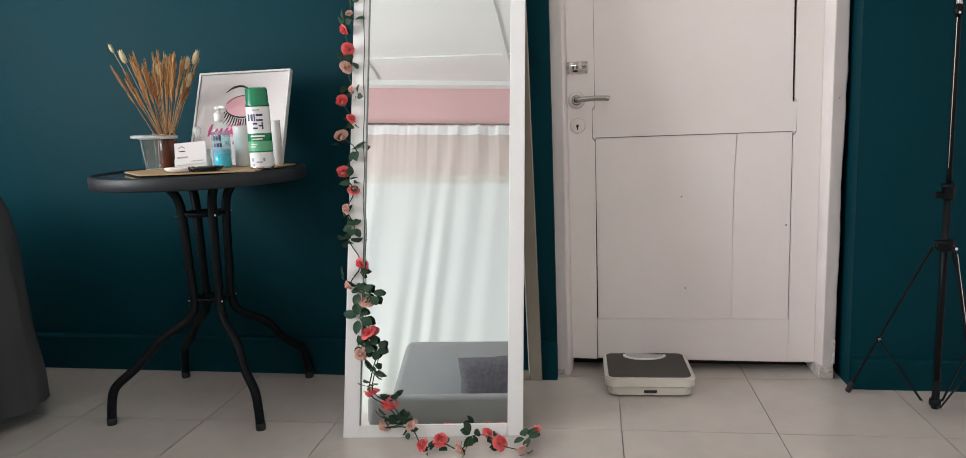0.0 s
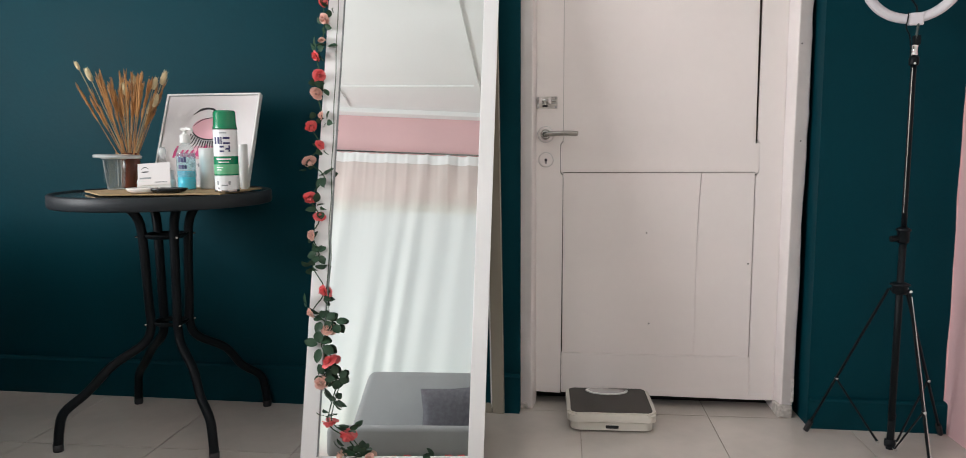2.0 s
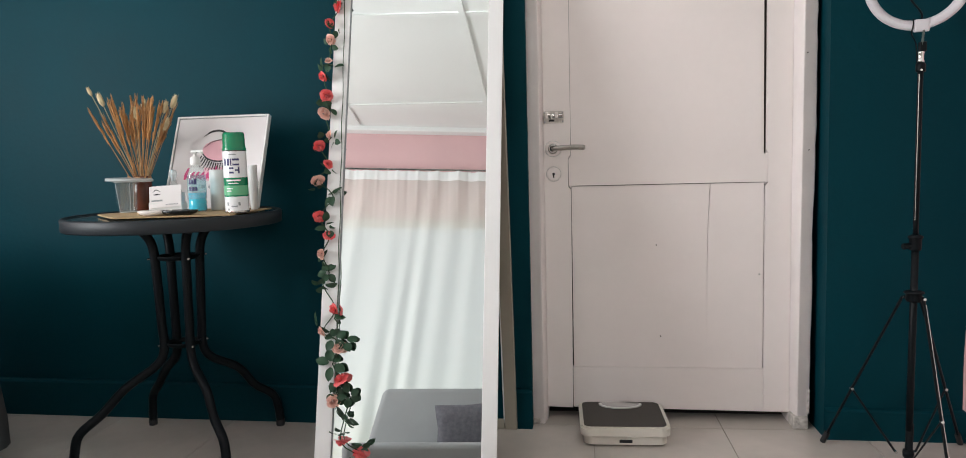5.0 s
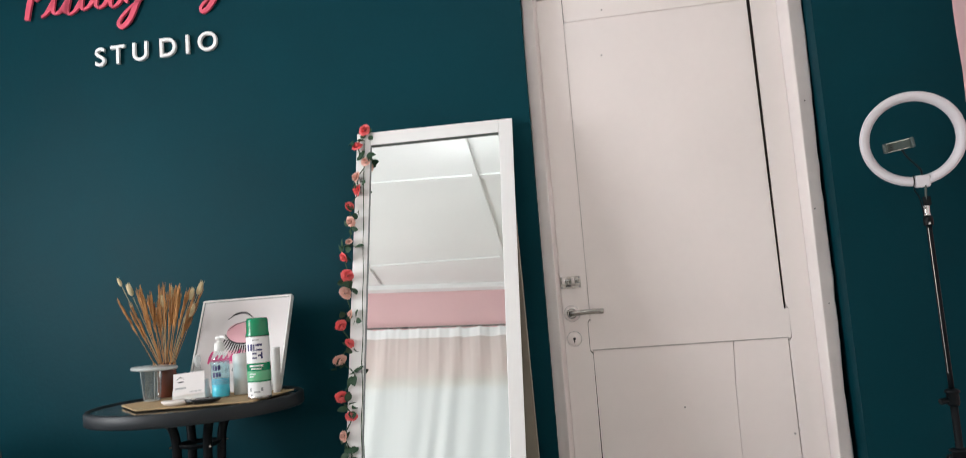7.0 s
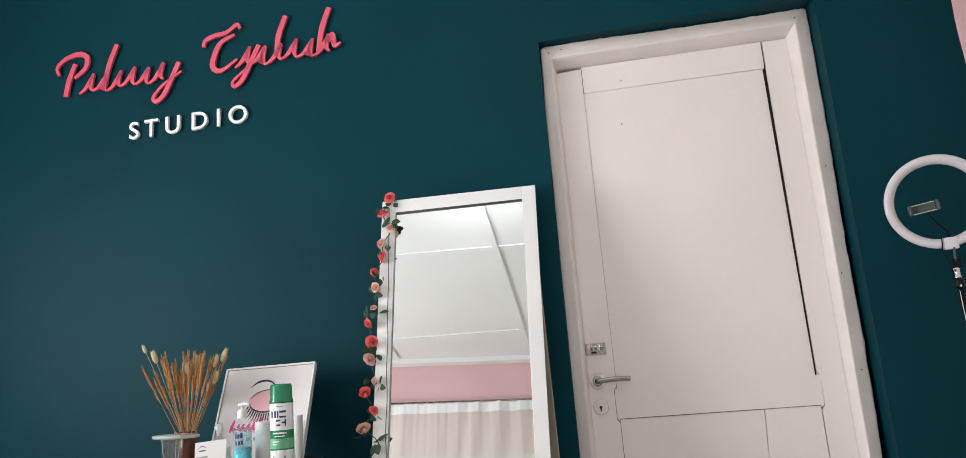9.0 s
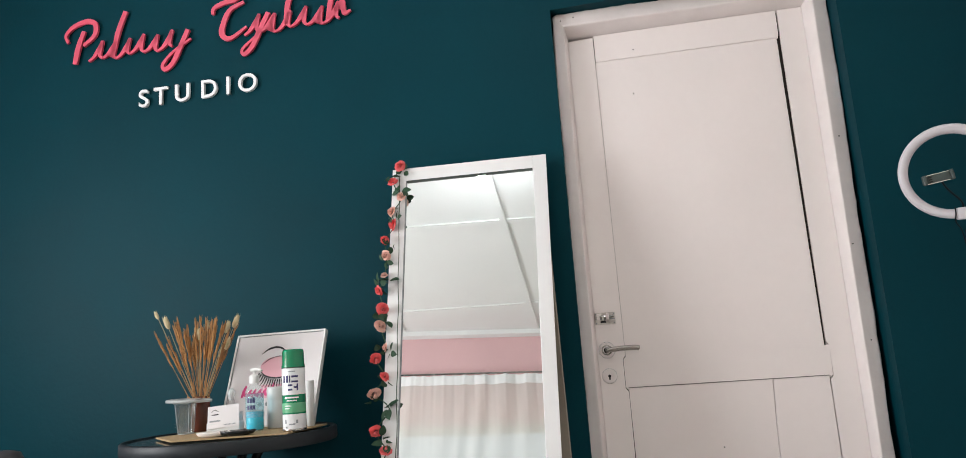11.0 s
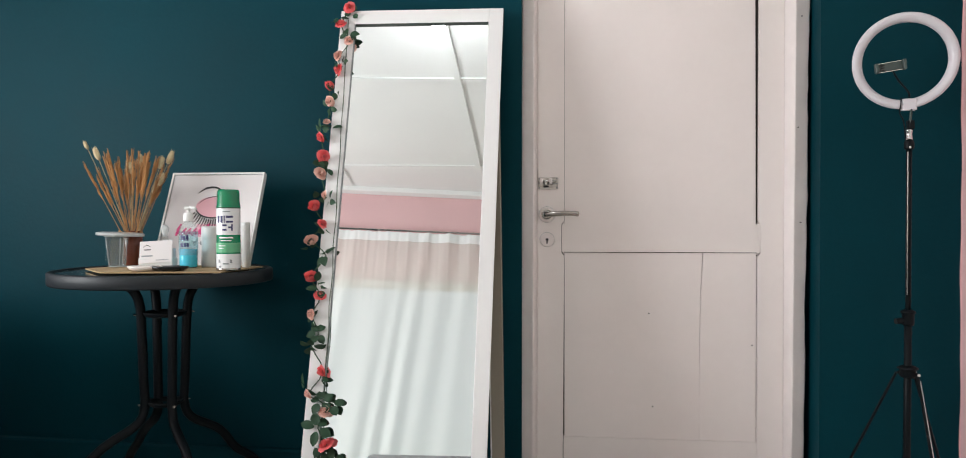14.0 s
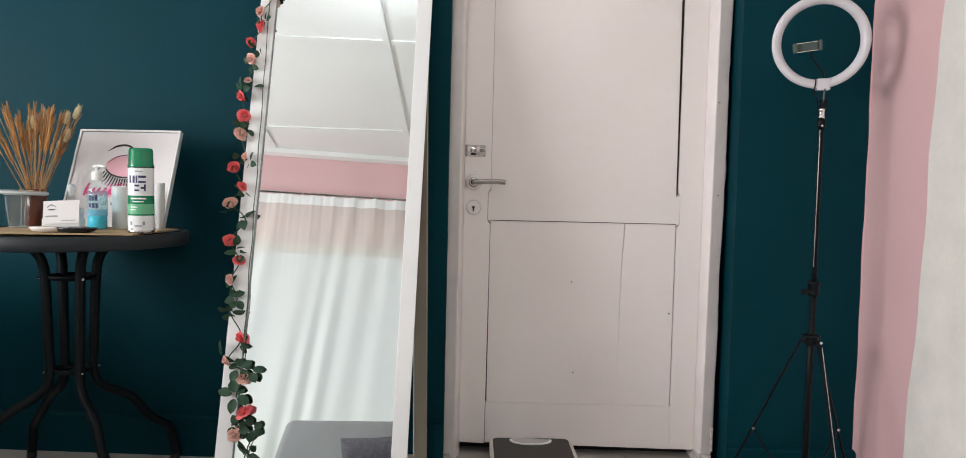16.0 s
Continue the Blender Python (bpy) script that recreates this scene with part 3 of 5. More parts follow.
MU = Vector((0.020, 0.382, 1.562))
MU = (MU - MW * MU.dot(MW)).normalized()
MN = MW.cross(MU)
if MN.y > 0:
    MN = -MN
RACK = 0.0367


def on_mirror(a, v, d=0.0):
    """A point of the mirror: along its foot, up its face, out of its face."""
    return BL + MW * (a + RACK * v) + MU * v * (1 + 0.0105 * a) + MN * d


MIR_W, MIR_H = 0.511, 1.612
mir = thing("standing_mirror", "tall white framed floor mirror leaning back on its stand", "mirror")


def mbox(a0, a1, v0, v1, d0, d1, bevel=0.003):
    b = box(a0, a1, v0, v1, d0, d1, bevel)
    for q in b.verts:
        q.co = on_mirror(q.co.x, q.co.y, q.co.z)
    return b


part("frame_bar", mbox(0, 0.046, 0, MIR_H, -0.022, 0.0, 0.0016), WHITE_FRAME, mir)
part("frame_bar", mbox(MIR_W - 0.044, MIR_W, 0, MIR_H, -0.022, 0.0, 0.0016), WHITE_FRAME, mir)
part("frame_bar", mbox(0.0462, MIR_W - 0.0442, MIR_H - 0.046, MIR_H, -0.022, -0.0001, 0.0012), WHITE_FRAME, mir)
part("frame_bar", mbox(0.0462, MIR_W - 0.0442, 0, 0.033, -0.022, -0.0001, 0.0012), WHITE_FRAME, mir)
part("glass", mbox(0.040, MIR_W - 0.038, 0.029, MIR_H - 0.040, -0.014, -0.009, 0), MIRROR, mir, "clear silvered mirror glass")
part("backing", mbox(0.012, MIR_W - 0.012, 0.012, MIR_H - 0.012, -0.026, -0.0225, 0), BOARD, mir)
b = mbox(0.0455, 0.0475, 0.034, MIR_H - 0.047, -0.0095, -0.0006, 0)
part("inner_edge_line", b, PRINT_GREY, mir, "thin grey inner edge of the frame")
# top line coloured darker to stand for the frame edge's reflection in the glass
part("inner_edge_line", mbox(0.048, MIR_W - 0.046, MIR_H - 0.0478, MIR_H - 0.0455, -0.0095, -0.0008, 0), CLAMP_GREY, mir)
# hinged rear stand that reaches the floor near the wall
for side in (-1, 1):
    foot = Vector((-0.025 + side * 0.252, 2.645, 0.0))
    head = on_mirror(MIR_W / 2 + side * 0.232, 1.36, -0.032)
    b = box(-0.020, 0.020, -0.007, 0.007, 0, (head - foot).length, 0.002)
    d = (head - foot).normalized()
    m = Matrix.Translation(foot) @ d.to_track_quat("Z", "Y").to_matrix().to_4x4()
    b.transform(m)
    part("stand_leg", b, BOARD, mir, "greige board of the rear stand")
    b = box(-0.0235, -0.0203, -0.0075, 0.0075, 0.02, (head - foot).length)
    b.transform(m)
    part("stand_edge", b, WHITE_FRAME, mir)
b = box(-0.255, 0.205, 2.638, 2.652, 0.002, 0.034, 0.002)
part("stand_rail", b, BOARD, mir)

# ---------------------------------------------------------------- rose garland
gar = thing("rose_garland", "artificial rose garland with green leaves draped on mirror", "garland")


def petal_flower(r, mat_, name, m, open_=1.0, seed=0):
    rnd = random.Random(seed)
    b = bmesh.new()
    for ring, (count, rad, lift, size) in enumerate(((6, 0.62, 0.15, 0.62), (5, 0.40, 0.38, 0.52), (4, 0.20, 0.55, 0.40), (3, 0.08, 0.62, 0.26))):
        for k in range(count):
            a0 = 2 * math.pi * (k + 0.5 * (ring % 2)) / count + rnd.uniform(-0.2, 0.2)
            lean = rnd.uniform(0.85, 1.15)

            def f(u, w, a0=a0, rad=rad, lift=lift, size=size, ring=ring, lean=lean):
                s = (u - 0.5) * 2
                wide = size * math.sin(math.pi * (0.18 + 0.74 * w)) * 0.95
                rr = 0.06 + rad * (0.3 + 0.9 * w) * open_ * lean + 0.10 * s * s * (-1 if ring > 1 else 0.5)
                zz = lift * (0.15 + 0.9 * w ** (1.5 if ring < 2 else 0.8)) + 0.06 * math.sin(5 * s + ring) * w - (0.18 * w * w if ring == 0 else 0)
                x, y = rr, s * wide
                return Vector((r * (x * math.cos(a0) - y * math.sin(a0)), r * (x * math.sin(a0) + y * math.cos(a0)), r * zz))

            sheet(f, 4, 3, bm=b)
    return part(name, b, mat_, gar, smooth=True, m=m)


def leaf_spray(size, m, seed=0, count=4):
    rnd = random.Random(seed)
    b = bmesh.new()
    for k in range(count):
        a0 = 2 * math.pi * k / count + rnd.uniform(-0.5, 0.5)
        ln, wd = size * rnd.uniform(0.75, 1.1), size * rnd.uniform(0.27, 0.36)
        up = rnd.uniform(-0.1, 0.5)

        def f(u, w, a0=a0, ln=ln, wd=wd, up=up):
            s = (u - 0.5) * 2
            x = ln * (0.22 + 0.85 * w)
            y = s * wd * math.sin(math.pi * min(1, 0.04 + 0.95 * w)) ** 0.7
            z = ln * (up * w - 0.35 * w * w) + 0.15 * wd * s * s
            return Vector((x * math.cos(a0) - y * math.sin(a0), x * math.sin(a0) + y * math.cos(a0), z))

        sheet(f, 4, 6, bm=b)
    return part("leaf_spray", b, LEAF, gar, smooth=True, m=m)


# place along the foot, height up the mirror, kind: red, pink or leaves
SPOTS = [(0.087, 1.617, "R"), (0.062, 1.558, "R"), (0.090, 1.503, "P"), (0.060, 1.451, "P"), (0.065, 1.405, "R"), (0.037, 1.354, "R"),
         (0.041, 1.302, "P"), (0.035, 1.234, "p"), (0.020, 1.187, "R"), (0.031, 1.126, "R"), (0.024, 1.072, "P"), (0.040, 1.006, "p"),
         (0.010, 0.974, "R"), (0.037, 0.918, "R"), (0.007, 0.871, "P"), (0.051, 0.825, "L"), (0.013, 0.763, "R"), (0.042, 0.706, "R"),
         (0.021, 0.654, "P"), (0.042, 0.599, "L"), (0.024, 0.564, "L"), (0.061, 0.495, "R"), (0.024, 0.433, "p"), (0.060, 0.411, "L"),
         (0.072, 0.385, "P"), (0.054, 0.340, "L"), (0.080, 0.296, "R"), (0.058, 0.238, "P")]
LOW = [(0.103, 0.252, "L"), (0.089, 0.191, "L"), (0.081, 0.130, "R"), (0.133, 0.093, "R"), (0.165, 0.046, "L"), (0.120, 0.035, "P"), (0.196, 0.034, "P")]
FLOOR_SPOTS = [(-0.034, 2.084, "R"), (0.007, 2.117, "R"), (0.070, 2.076, "P"), (0.087, 2.160, "L"), (0.130, 2.165, "R"), (0.171, 2.112, "R"), (0.228, 2.090, "P"), (0.239, 2.147, "L"), (0.262, 2.190, "R")]


def facing(p, n, spin):
    return Matrix.Translation(p) @ Vector(n).to_track_quat("Z", "Y").to_matrix().to_4x4() @ pose(0, 0, 0, 0, 0, spin)


def bloom(p, n, k, seed):
    rnd = random.Random(seed)
    n = Vector(n) + Vector((rnd.uniform(-1.5, 1.2), rnd.uniform(-0.3, 0.5), rnd.uniform(-1.6, 0.9)))
    if k in "RPp":
        r = {"R": 0.0245, "P": 0.0232, "p": 0.0170}[k] * rnd.uniform(0.85, 1.1)
        petal_flower(r, ROSE_RED if k == "R" else ROSE_PINK, "red_rose" if k == "R" else "pink_rose", facing(p, n, rnd.uniform(0, 360)), rnd.uniform(0.8, 1.05), seed)
        q = p + Vector((rnd.uniform(-0.012, 0.02), 0.0, rnd.choice((-1, 1)) * 0.018))
        leaf_spray(rnd.uniform(0.026, 0.036), facing(q + Vector((0, 0.004, 0)), n, rnd.uniform(0, 360)), seed + 500, rnd.choice((3, 3, 4)))
    else:
        leaf_spray(rnd.uniform(0.034, 0.043), facing(p, n, rnd.uniform(0, 360)), seed, 5)


line = []
for i, (a, v, k) in enumerate(SPOTS + LOW):
    p = BL + MW * a + MU * v + MN * 0.014
    line.append(p)
    bloom(p, MN, k, 10 + i)
for i, (x, y, k) in enumerate(FLOOR_SPOTS):
    p = Vector((x, y, 0.024))
    line.append(p)
    bloom(p, (0, -0.75, 0.7), k, 100 + i)
part("vine", tube(smooth_path([p - MN * 0.008 for p in line[:28]] + [p + Vector((0, 0, -0.006)) for p in line[28:]], 3), 0.0017, 6), VINE, gar, smooth=True)
part("vine", tube(smooth_path([BL + MW * (0.083 + 0.002 * math.sin(3 * k) - 0.02 * (k / 15)) + MU * (1.58 - 0.09 * k) + MN * 0.004 for k in range(16)], 3), 0.0013, 6), VINE, gar, smooth=True)

# ---------------------------------------------------------------- round bistro table
TX, TY, TZ = -0.734, 2.335, 0.762
tab = thing("bistro_table", "round dark metal bistro table with four splayed tube legs", "table")
part("rim", lathe([(0.289, -0.006), (0.293, 0.001), (0.301, 0.001), (0.305, -0.003), (0.305, -0.032), (0.302, -0.036), (0.285, -0.036), (0.285, -0.006), (0.289, -0.006)], 96), TABLE_RIM, tab, "dark grey metal table rim", True, pose(TX, TY, TZ))
part("tabletop", lathe([(0, -0.003), (0.2885, -0.003), (0.2885, -0.011), (0, -0.011)], 96), DARK_GLASS, tab, "dark tinted glass top", m=pose(TX, TY, TZ))
FEET = [(-1.040, 2.213), (-0.553, 2.205), (-1.034, 2.620), (-0.575, 2.640)]
CX, CY = -0.776, 2.405
for fx, fy in FEET:
    d = Vector((fx - CX, fy - CY, 0))
    e = d.normalized()
    hd = Vector((TX + e.x * 0.125 - CX, TY + e.y * 0.125 - CY, 0))
    at = lambda k, z: Vector((CX, CY, z)) + e * k
    pts = [Vector((CX, CY, TZ - 0.028)) + hd, at(0.108, 0.715), at(0.086, 0.692), at(0.072, 0.660), at(0.066, 0.60), at(0.060, 0.42), at(0.058, 0.34), at(0.082, 0.29), at(0.17, 0.235), at(d.length - 0.085, 0.165), at(d.length - 0.022, 0.115), at(d.length - 0.006, 0.065), at(d.length, 0.012)]
    part("leg", tube(smooth_path(pts, 6), 0.0138, 12), BLACK_METAL, tab, smooth=True)
    part("rubber_foot", lathe([(0, 0), (0.0135, 0), (0.0145, 0.004), (0.0145, 0.022), (0, 0.022)], 16), PRINT_BLACK, tab, smooth=True, m=pose(fx, fy, 0))
for z, r in ((0.622, 0.058), (0.350, 0.046)):
    ring_ = part("clamp_ring", tube([(r * math.cos(a), r * math.sin(a), 0) for a in [2 * math.pi * k / 40 for k in range(40)]], 0.009, 8, closed=True, flat=0.4), BLACK_METAL, tab, m=pose(CX, CY, z), smooth=True)
    for fx, fy in FEET:
        e = Vector((fx - CX, fy - CY, 0)).normalized()
        part("bolt", tube([e * (r + 0.01), e * (r + 0.030)], 0.0035, 8), STEEL, ring_)

# ---------------------------------------------------------------- things on the table
Z0 = TZ + 0.001
mat_ob = tagged(part("cork_mat", prism([(-0.945, 2.275), (-0.80, 2.125), (-0.485, 2.175), (-0.475, 2.43), (-0.70, 2.50), (-0.86, 2.44)], Z0, Z0 + 0.004), CORK), "thin brown cork mat under bottles on the table", "mat")
ZM = Z0 + 0.0045

# framed eye poster, leaning on the wall
PA, PB = Vector((-0.837, 2.440, ZM)), Vector((-0.521, 2.428, ZM))
PT = Vector((-0.523, 2.548, 1.060))
pw = (PB - PA).normalized()
pu = PT - PB
pu = (pu - pw * pu.dot(pw))
PH = pu.length
pu.normalize()
pn = pw.cross(pu)
PW = (PB - PA).length
pm = Matrix.Translation(PA) @ Matrix((pw, pu, pn)).transposed().to_4x4()
pic = thing("framed_poster", "white framed beauty poster with drawn eyelash motif on table", "picture", pm)
part("panel", box(0.004, PW - 0.004, 0.004, PH - 0.004, -0.012, -0.002), PAPER, pic)
for q in ((0, 0.006, 0, PH), (PW - 0.006, PW, 0, PH), (0.0062, PW - 0.0062, PH - 0.006, PH), (0.0062, PW - 0.0062, 0, 0.006)):
    part("frame_bar", box(q[0], q[1], q[2], q[3], -0.016, 0.003, 0.001), WHITE_PLASTIC, pic)
for q in ((0.006, 0.0072, 0.006, PH - 0.006), (PW - 0.0072, PW - 0.006, 0.006, PH - 0.006), (0.0074, PW - 0.0074, PH - 0.0072, PH - 0.006)):
    part("frame_line", box(q[0], q[1], q[2], q[3], -0.0018, 0.0005), PRINT_GREY, pic)


def ribbon(points, widths, z=0.0, thick=0.0012):
    """A flat stroke of changing width along points in x and y."""
    b = bmesh.new()
    pts = smooth_path([(x, y, 0) for x, y in points], 6)
    n = len(pts)
    lo, hi = [], []
    for i, q in enumerate(pts):
        d = (pts[min(i + 1, n - 1)] - pts[max(i - 1, 0)]).normalized()
        k = i / (n - 1) * (len(widths) - 1)
        j = min(int(k), len(widths) - 2)
        wd = (widths[j] + (widths[j + 1] - widths[j]) * (k - j)) / 2
        s = Vector((-d.y, d.x, 0)) * wd
        lo.append(q - s), hi.append(q + s)
    ol = [(q.x, q.y) for q in lo] + [(q.x, q.y) for q in hi[::-1]]
    return prism(ol, z, z + thick, b)


def ellipse(cx, cy, a, b_, z0, z1, n=32, rot=0.0):
    cr, sr = math.cos(rot), math.sin(rot)
    return prism([(cx + a * math.cos(2 * math.pi * k / n) * cr - b_ * math.sin(2 * math.pi * k / n) * sr, cy + a * math.cos(2 * math.pi * k / n) * sr + b_ * math.sin(2 * math.pi * k / n) * cr) for k in range(n)], z0, z1)


part("printed_brow", ribbon([(0.100, 0.244), (0.128, 0.262), (0.165, 0.262), (0.205, 0.232)], [0.001, 0.007, 0.006, 0.001], -0.002), PRINT_BLACK, pic)
part("printed_eyelid", ellipse(0.165, 0.196, 0.062, 0.036, -0.002, -0.0012, rot=-0.1), PRINT_PINK, pic)
part("printed_crease", ribbon([(0.108, 0.206), (0.135, 0.226), (0.175, 0.232), (0.215, 0.215)], [0.0005, 0.0018, 0.0018, 0.0005], -0.0009), PRINT_BLACK, pic)
b = ribbon([(0.100, 0.192), (0.125, 0.168), (0.165, 0.158), (0.215, 0.166)], [0.002, 0.005, 0.005, 0.002], -0.0009)
for k in range(15):
    u = k / 14
    x, y = 0.104 + 0.105 * u, 0.187 - 0.034 * math.sin(math.pi * min(1, 0.08 + 0.72 * u))
    merge(b, ribbon([(x, y), (x - 0.010 + 0.016 * u, y - 0.018), (x - 0.022 + 0.034 * u, y - 0.026 - 0.006 * math.sin(3 * u))], [0.004, 0.0025, 0.0005], -0.0009))
part("printed_lashes", b, PRINT_BLACK, pic)
part("printed_title_block", box(0.118, 0.222, 0.094, 0.138, -0.002, -0.00165), PRINT_BLUSH, pic, "pale pink block behind the title")
b = bmesh.new()
for k, (x, h) in enumerate(((0.060, 0.040), (0.080, 0.026), (0.096, 0.026), (0.114, 0.026), (0.132, 0.028), (0.156, 0.044), (0.176, 0.030), (0.194, 0.028))):
    merge(b, ribbon([(x - 0.004, 0.098), (x, 0.098 + h * 0.5), (x + 0.006, 0.098 + h)], [0.006, 0.010, 0.005], -0.0016))
    merge(b, ellipse(x + 0.009, 0.107, 0.008, 0.006, -0.0016, -0.0008, 12))
part("printed_title_bars", b, PRINT_HOT, pic, "bright pink title strokes")
b = bmesh.new()
for k in range(5):
    merge(b, ellipse(0.125 + 0.024 * k, 0.074, 0.007, 0.007, -0.0016, -0.0008, 14))
part("printed_subtitle_bars", b, PRINT_GREY, pic)


def label_bars(name, rows, r, mat_, parent, lab=""):
    """Bars of print on a round body: (angle from, to, height from, to) in degrees and metres."""
    for a0, a1, z0, z1 in rows:
        n = max(2, int((a1 - a0) / 6))
        part(name, sheet(lambda u, w: Vector((r * math.cos(radians(a0 + (a1 - a0) * u)), r * math.sin(radians(a0 + (a1 - a0) * u)), z0 + (z1 - z0) * w)), n, 1), mat_, parent, lab)


# spray can
can = thing("spray_can", "green and white disinfectant spray can on the cork mat", "spray can", pose(-0.492, 2.235, ZM) @ Matrix.Diagonal((0.97, 0.97, 0.955, 1)))
R = 0.033
part("body", lathe([(0, 0.003), (0.029, 0.0), (0.0325, 0.004), (R, 0.007), (R, 0.177), (0.0325, 0.180), (0, 0.180)], 40), CAN_WHITE, can, smooth=True)
part("band", lathe([(R + 0.0003, 0.048), (R + 0.0003, 0.103)], 40), CAN_GREEN, can, "green printed band", True)
part("band", lathe([(R + 0.0005, 0.052), (R + 0.0005, 0.080)], 40), CAN_LIME, can, smooth=True)
cap = part("cap", lathe([(0.032, 0.178), (0.0335, 0.1805), (0.0335, 0.186), (0.0315, 0.190), (0.0305, 0.228), (0.0275, 0.2335), (0, 0.2345)], 40), CAN_GREEN, can, "green plastic cap", True)
part("bottom_ring", lathe([(0.0325, 0.0), (0.0338, 0.002), (0.0338, 0.005), (R, 0.007)], 40), STEEL, can, smooth=True)
F = -72  # direction in which the print faces
label_bars("logo_shape", [(F - 50, F - 38, 0.138, 0.158), (F - 32, F - 20, 0.138, 0.158), (F - 15, F - 9, 0.138, 0.158), (F - 4, F + 28, 0.152, 0.158), (F - 4, F + 28, 0.138, 0.143), (F - 22, F + 0, 0.128, 0.133), (F - 22, F + 0, 0.115, 0.120), (F + 6, F + 28, 0.122, 0.127), (F + 20, F + 28, 0.115, 0.134)], R + 0.0006, PRINT_NAVY, can, "navy blue logo strokes")
label_bars("print_bar", [(F - 40, F + 30, 0.093, 0.097), (F - 30, F + 20, 0.085, 0.088), (F - 42, F - 8, 0.070, 0.073), (F - 42, F - 16, 0.063, 0.066)], R + 0.0008, CAN_WHITE, can)
label_bars("print_bar", [(F - 20, F + 14, 0.168, 0.171), (F - 44, F - 34, 0.022, 0.032), (F + 14, F + 24, 0.022, 0.032), (F - 20, F + 10, 0.018, 0.022), (F - 40, F - 30, 0.008, 0.014)], R + 0.0006, PRINT_GREY, can)
part("cap_seam", lathe([(0.0336, 0.1795), (0.0337, 0.1815)], 40), PRINT_BLACK, can)

# pump bottle of blue gel
btl = thing("pump_bottle", "clear pump bottle of blue hand gel on mat", "pump bottle", pose(-0.648, 2.308, ZM) @ Matrix.Diagonal((0.98, 0.98, 1.06, 1)))
part("bottle", lathe([(0, 0.0), (0.024, 0.0), (0.027, 0.003), (0.0265, 0.06), (0.026, 0.105), (0.022, 0.118), (0.012, 0.124), (0.012, 0.132)], 32), CLEAR, btl, smooth=True)
part("gel", lathe([(0, 0.003), (0.0235, 0.003), (0.025, 0.006), (0.0246, 0.052), (0, 0.052)], 32), BLUE_GEL, btl, "blue gel", True)
part("label", lathe([(0.0272, 0.036), (0.0268, 0.100)], 32), LABEL_CLEAR, btl, "pale clear label", True)
label_bars("logo_shape", [(-112, -98, 0.076, 0.090), (-94, -80, 0.076, 0.088), (-76, -62, 0.076, 0.090), (-112, -96, 0.058, 0.069), (-90, -76, 0.058, 0.069), (-72, -60, 0.058, 0.069)], 0.0275, PRINT_NAVY, btl)
part("pump_collar", lathe([(0.014, 0.128), (0.0145, 0.130), (0.0145, 0.148), (0.009, 0.152), (0.0045, 0.153), (0.0045, 0.163), (0, 0.163)], 24), WHITE_PLASTIC, btl, "white pump collar", True)
part("nozzle", merge(box(-0.010, 0.010, -0.008, 0.008, 0.160, 0.169, 0.003), tube([(0.004, -0.003, 0.166), (0.022, -0.007, 0.165), (0.028, -0.008, 0.160)], 0.004, 10)), WHITE_PLASTIC, btl, "white pump head", True)

# frosted jar and thin white tube behind
jar = thing("frosted_jar", "small frosted white plastic jar on the mat", "jar", pose(-0.612, 2.375, ZM) @ Matrix.Diagonal((1.25, 1.25, 1.42, 1)))
part("body", lathe([(0, 0), (0.021, 0), (0.022, 0.003), (0.022, 0.062), (0.020, 0.066), (0, 0.066)], 28), FROST, jar, smooth=True)
part("lid", lathe([(0.0225, 0.058), (0.0225, 0.082), (0.020, 0.085), (0, 0.085)], 28), FROST, jar, smooth=True)
tub = thing("white_tube", "slim white cosmetic tube standing beside the can", "tube", pose(-0.498, 2.36, ZM) @ Matrix.Diagonal((0.8, 0.8, 0.98, 1)))
part("body", lathe([(0, 0), (0.013, 0), (0.013, 0.02), (0.015, 0.022), (0.016, 0.13), (0.0165, 0.135), (0, 0.135)], 24), FROST, tub, smooth=True)

# glass dropper behind the cards
drop = thing("small_bottle", "small clear glass bottle with a round stopper", "bottle", pose(-0.772, 2.40, ZM) @ Matrix.Diagonal((1, 1, 1.28, 1)))
part("body", lathe([(0, 0), (0.02, 0), (0.021, 0.004), (0.021, 0.05), (0.012, 0.062), (0.009, 0.064), (0.009, 0.072), (0, 0.072)], 24), CLEAR, drop, smooth=True)
part("stopper", lathe([(0.007, 0.070), (0.007, 0.076), (0.0115, 0.082), (0.0115, 0.090), (0.007, 0.096), (0, 0.097)], 20), LID_CLEAR, drop, smooth=True)

# card holder with business cards
ch = thing("card_holder", "clear holder full of white business cards on table", "card holder", pose(-0.735, 2.285, ZM, 0, 0, 9) @ Matrix.Diagonal((1, 1, 1.15, 1)))
part("holder", box(-0.052, 0.046, 0.004, 0.045, 0.0, 0.026, 0.003), FROST, ch)
part("card_stack", box(-0.046, 0.044, 0.012, 0.038, 0.004, 0.050, 0.001), PAPER, ch)
cd = part("front_card", box(-0.048, 0.044, -0.0004, 0.0004, 0.0, 0.056), PAPER, ch, "white card with a small eye logo", m=pose(0, 0.002, 0.014, -14, -3, 0))
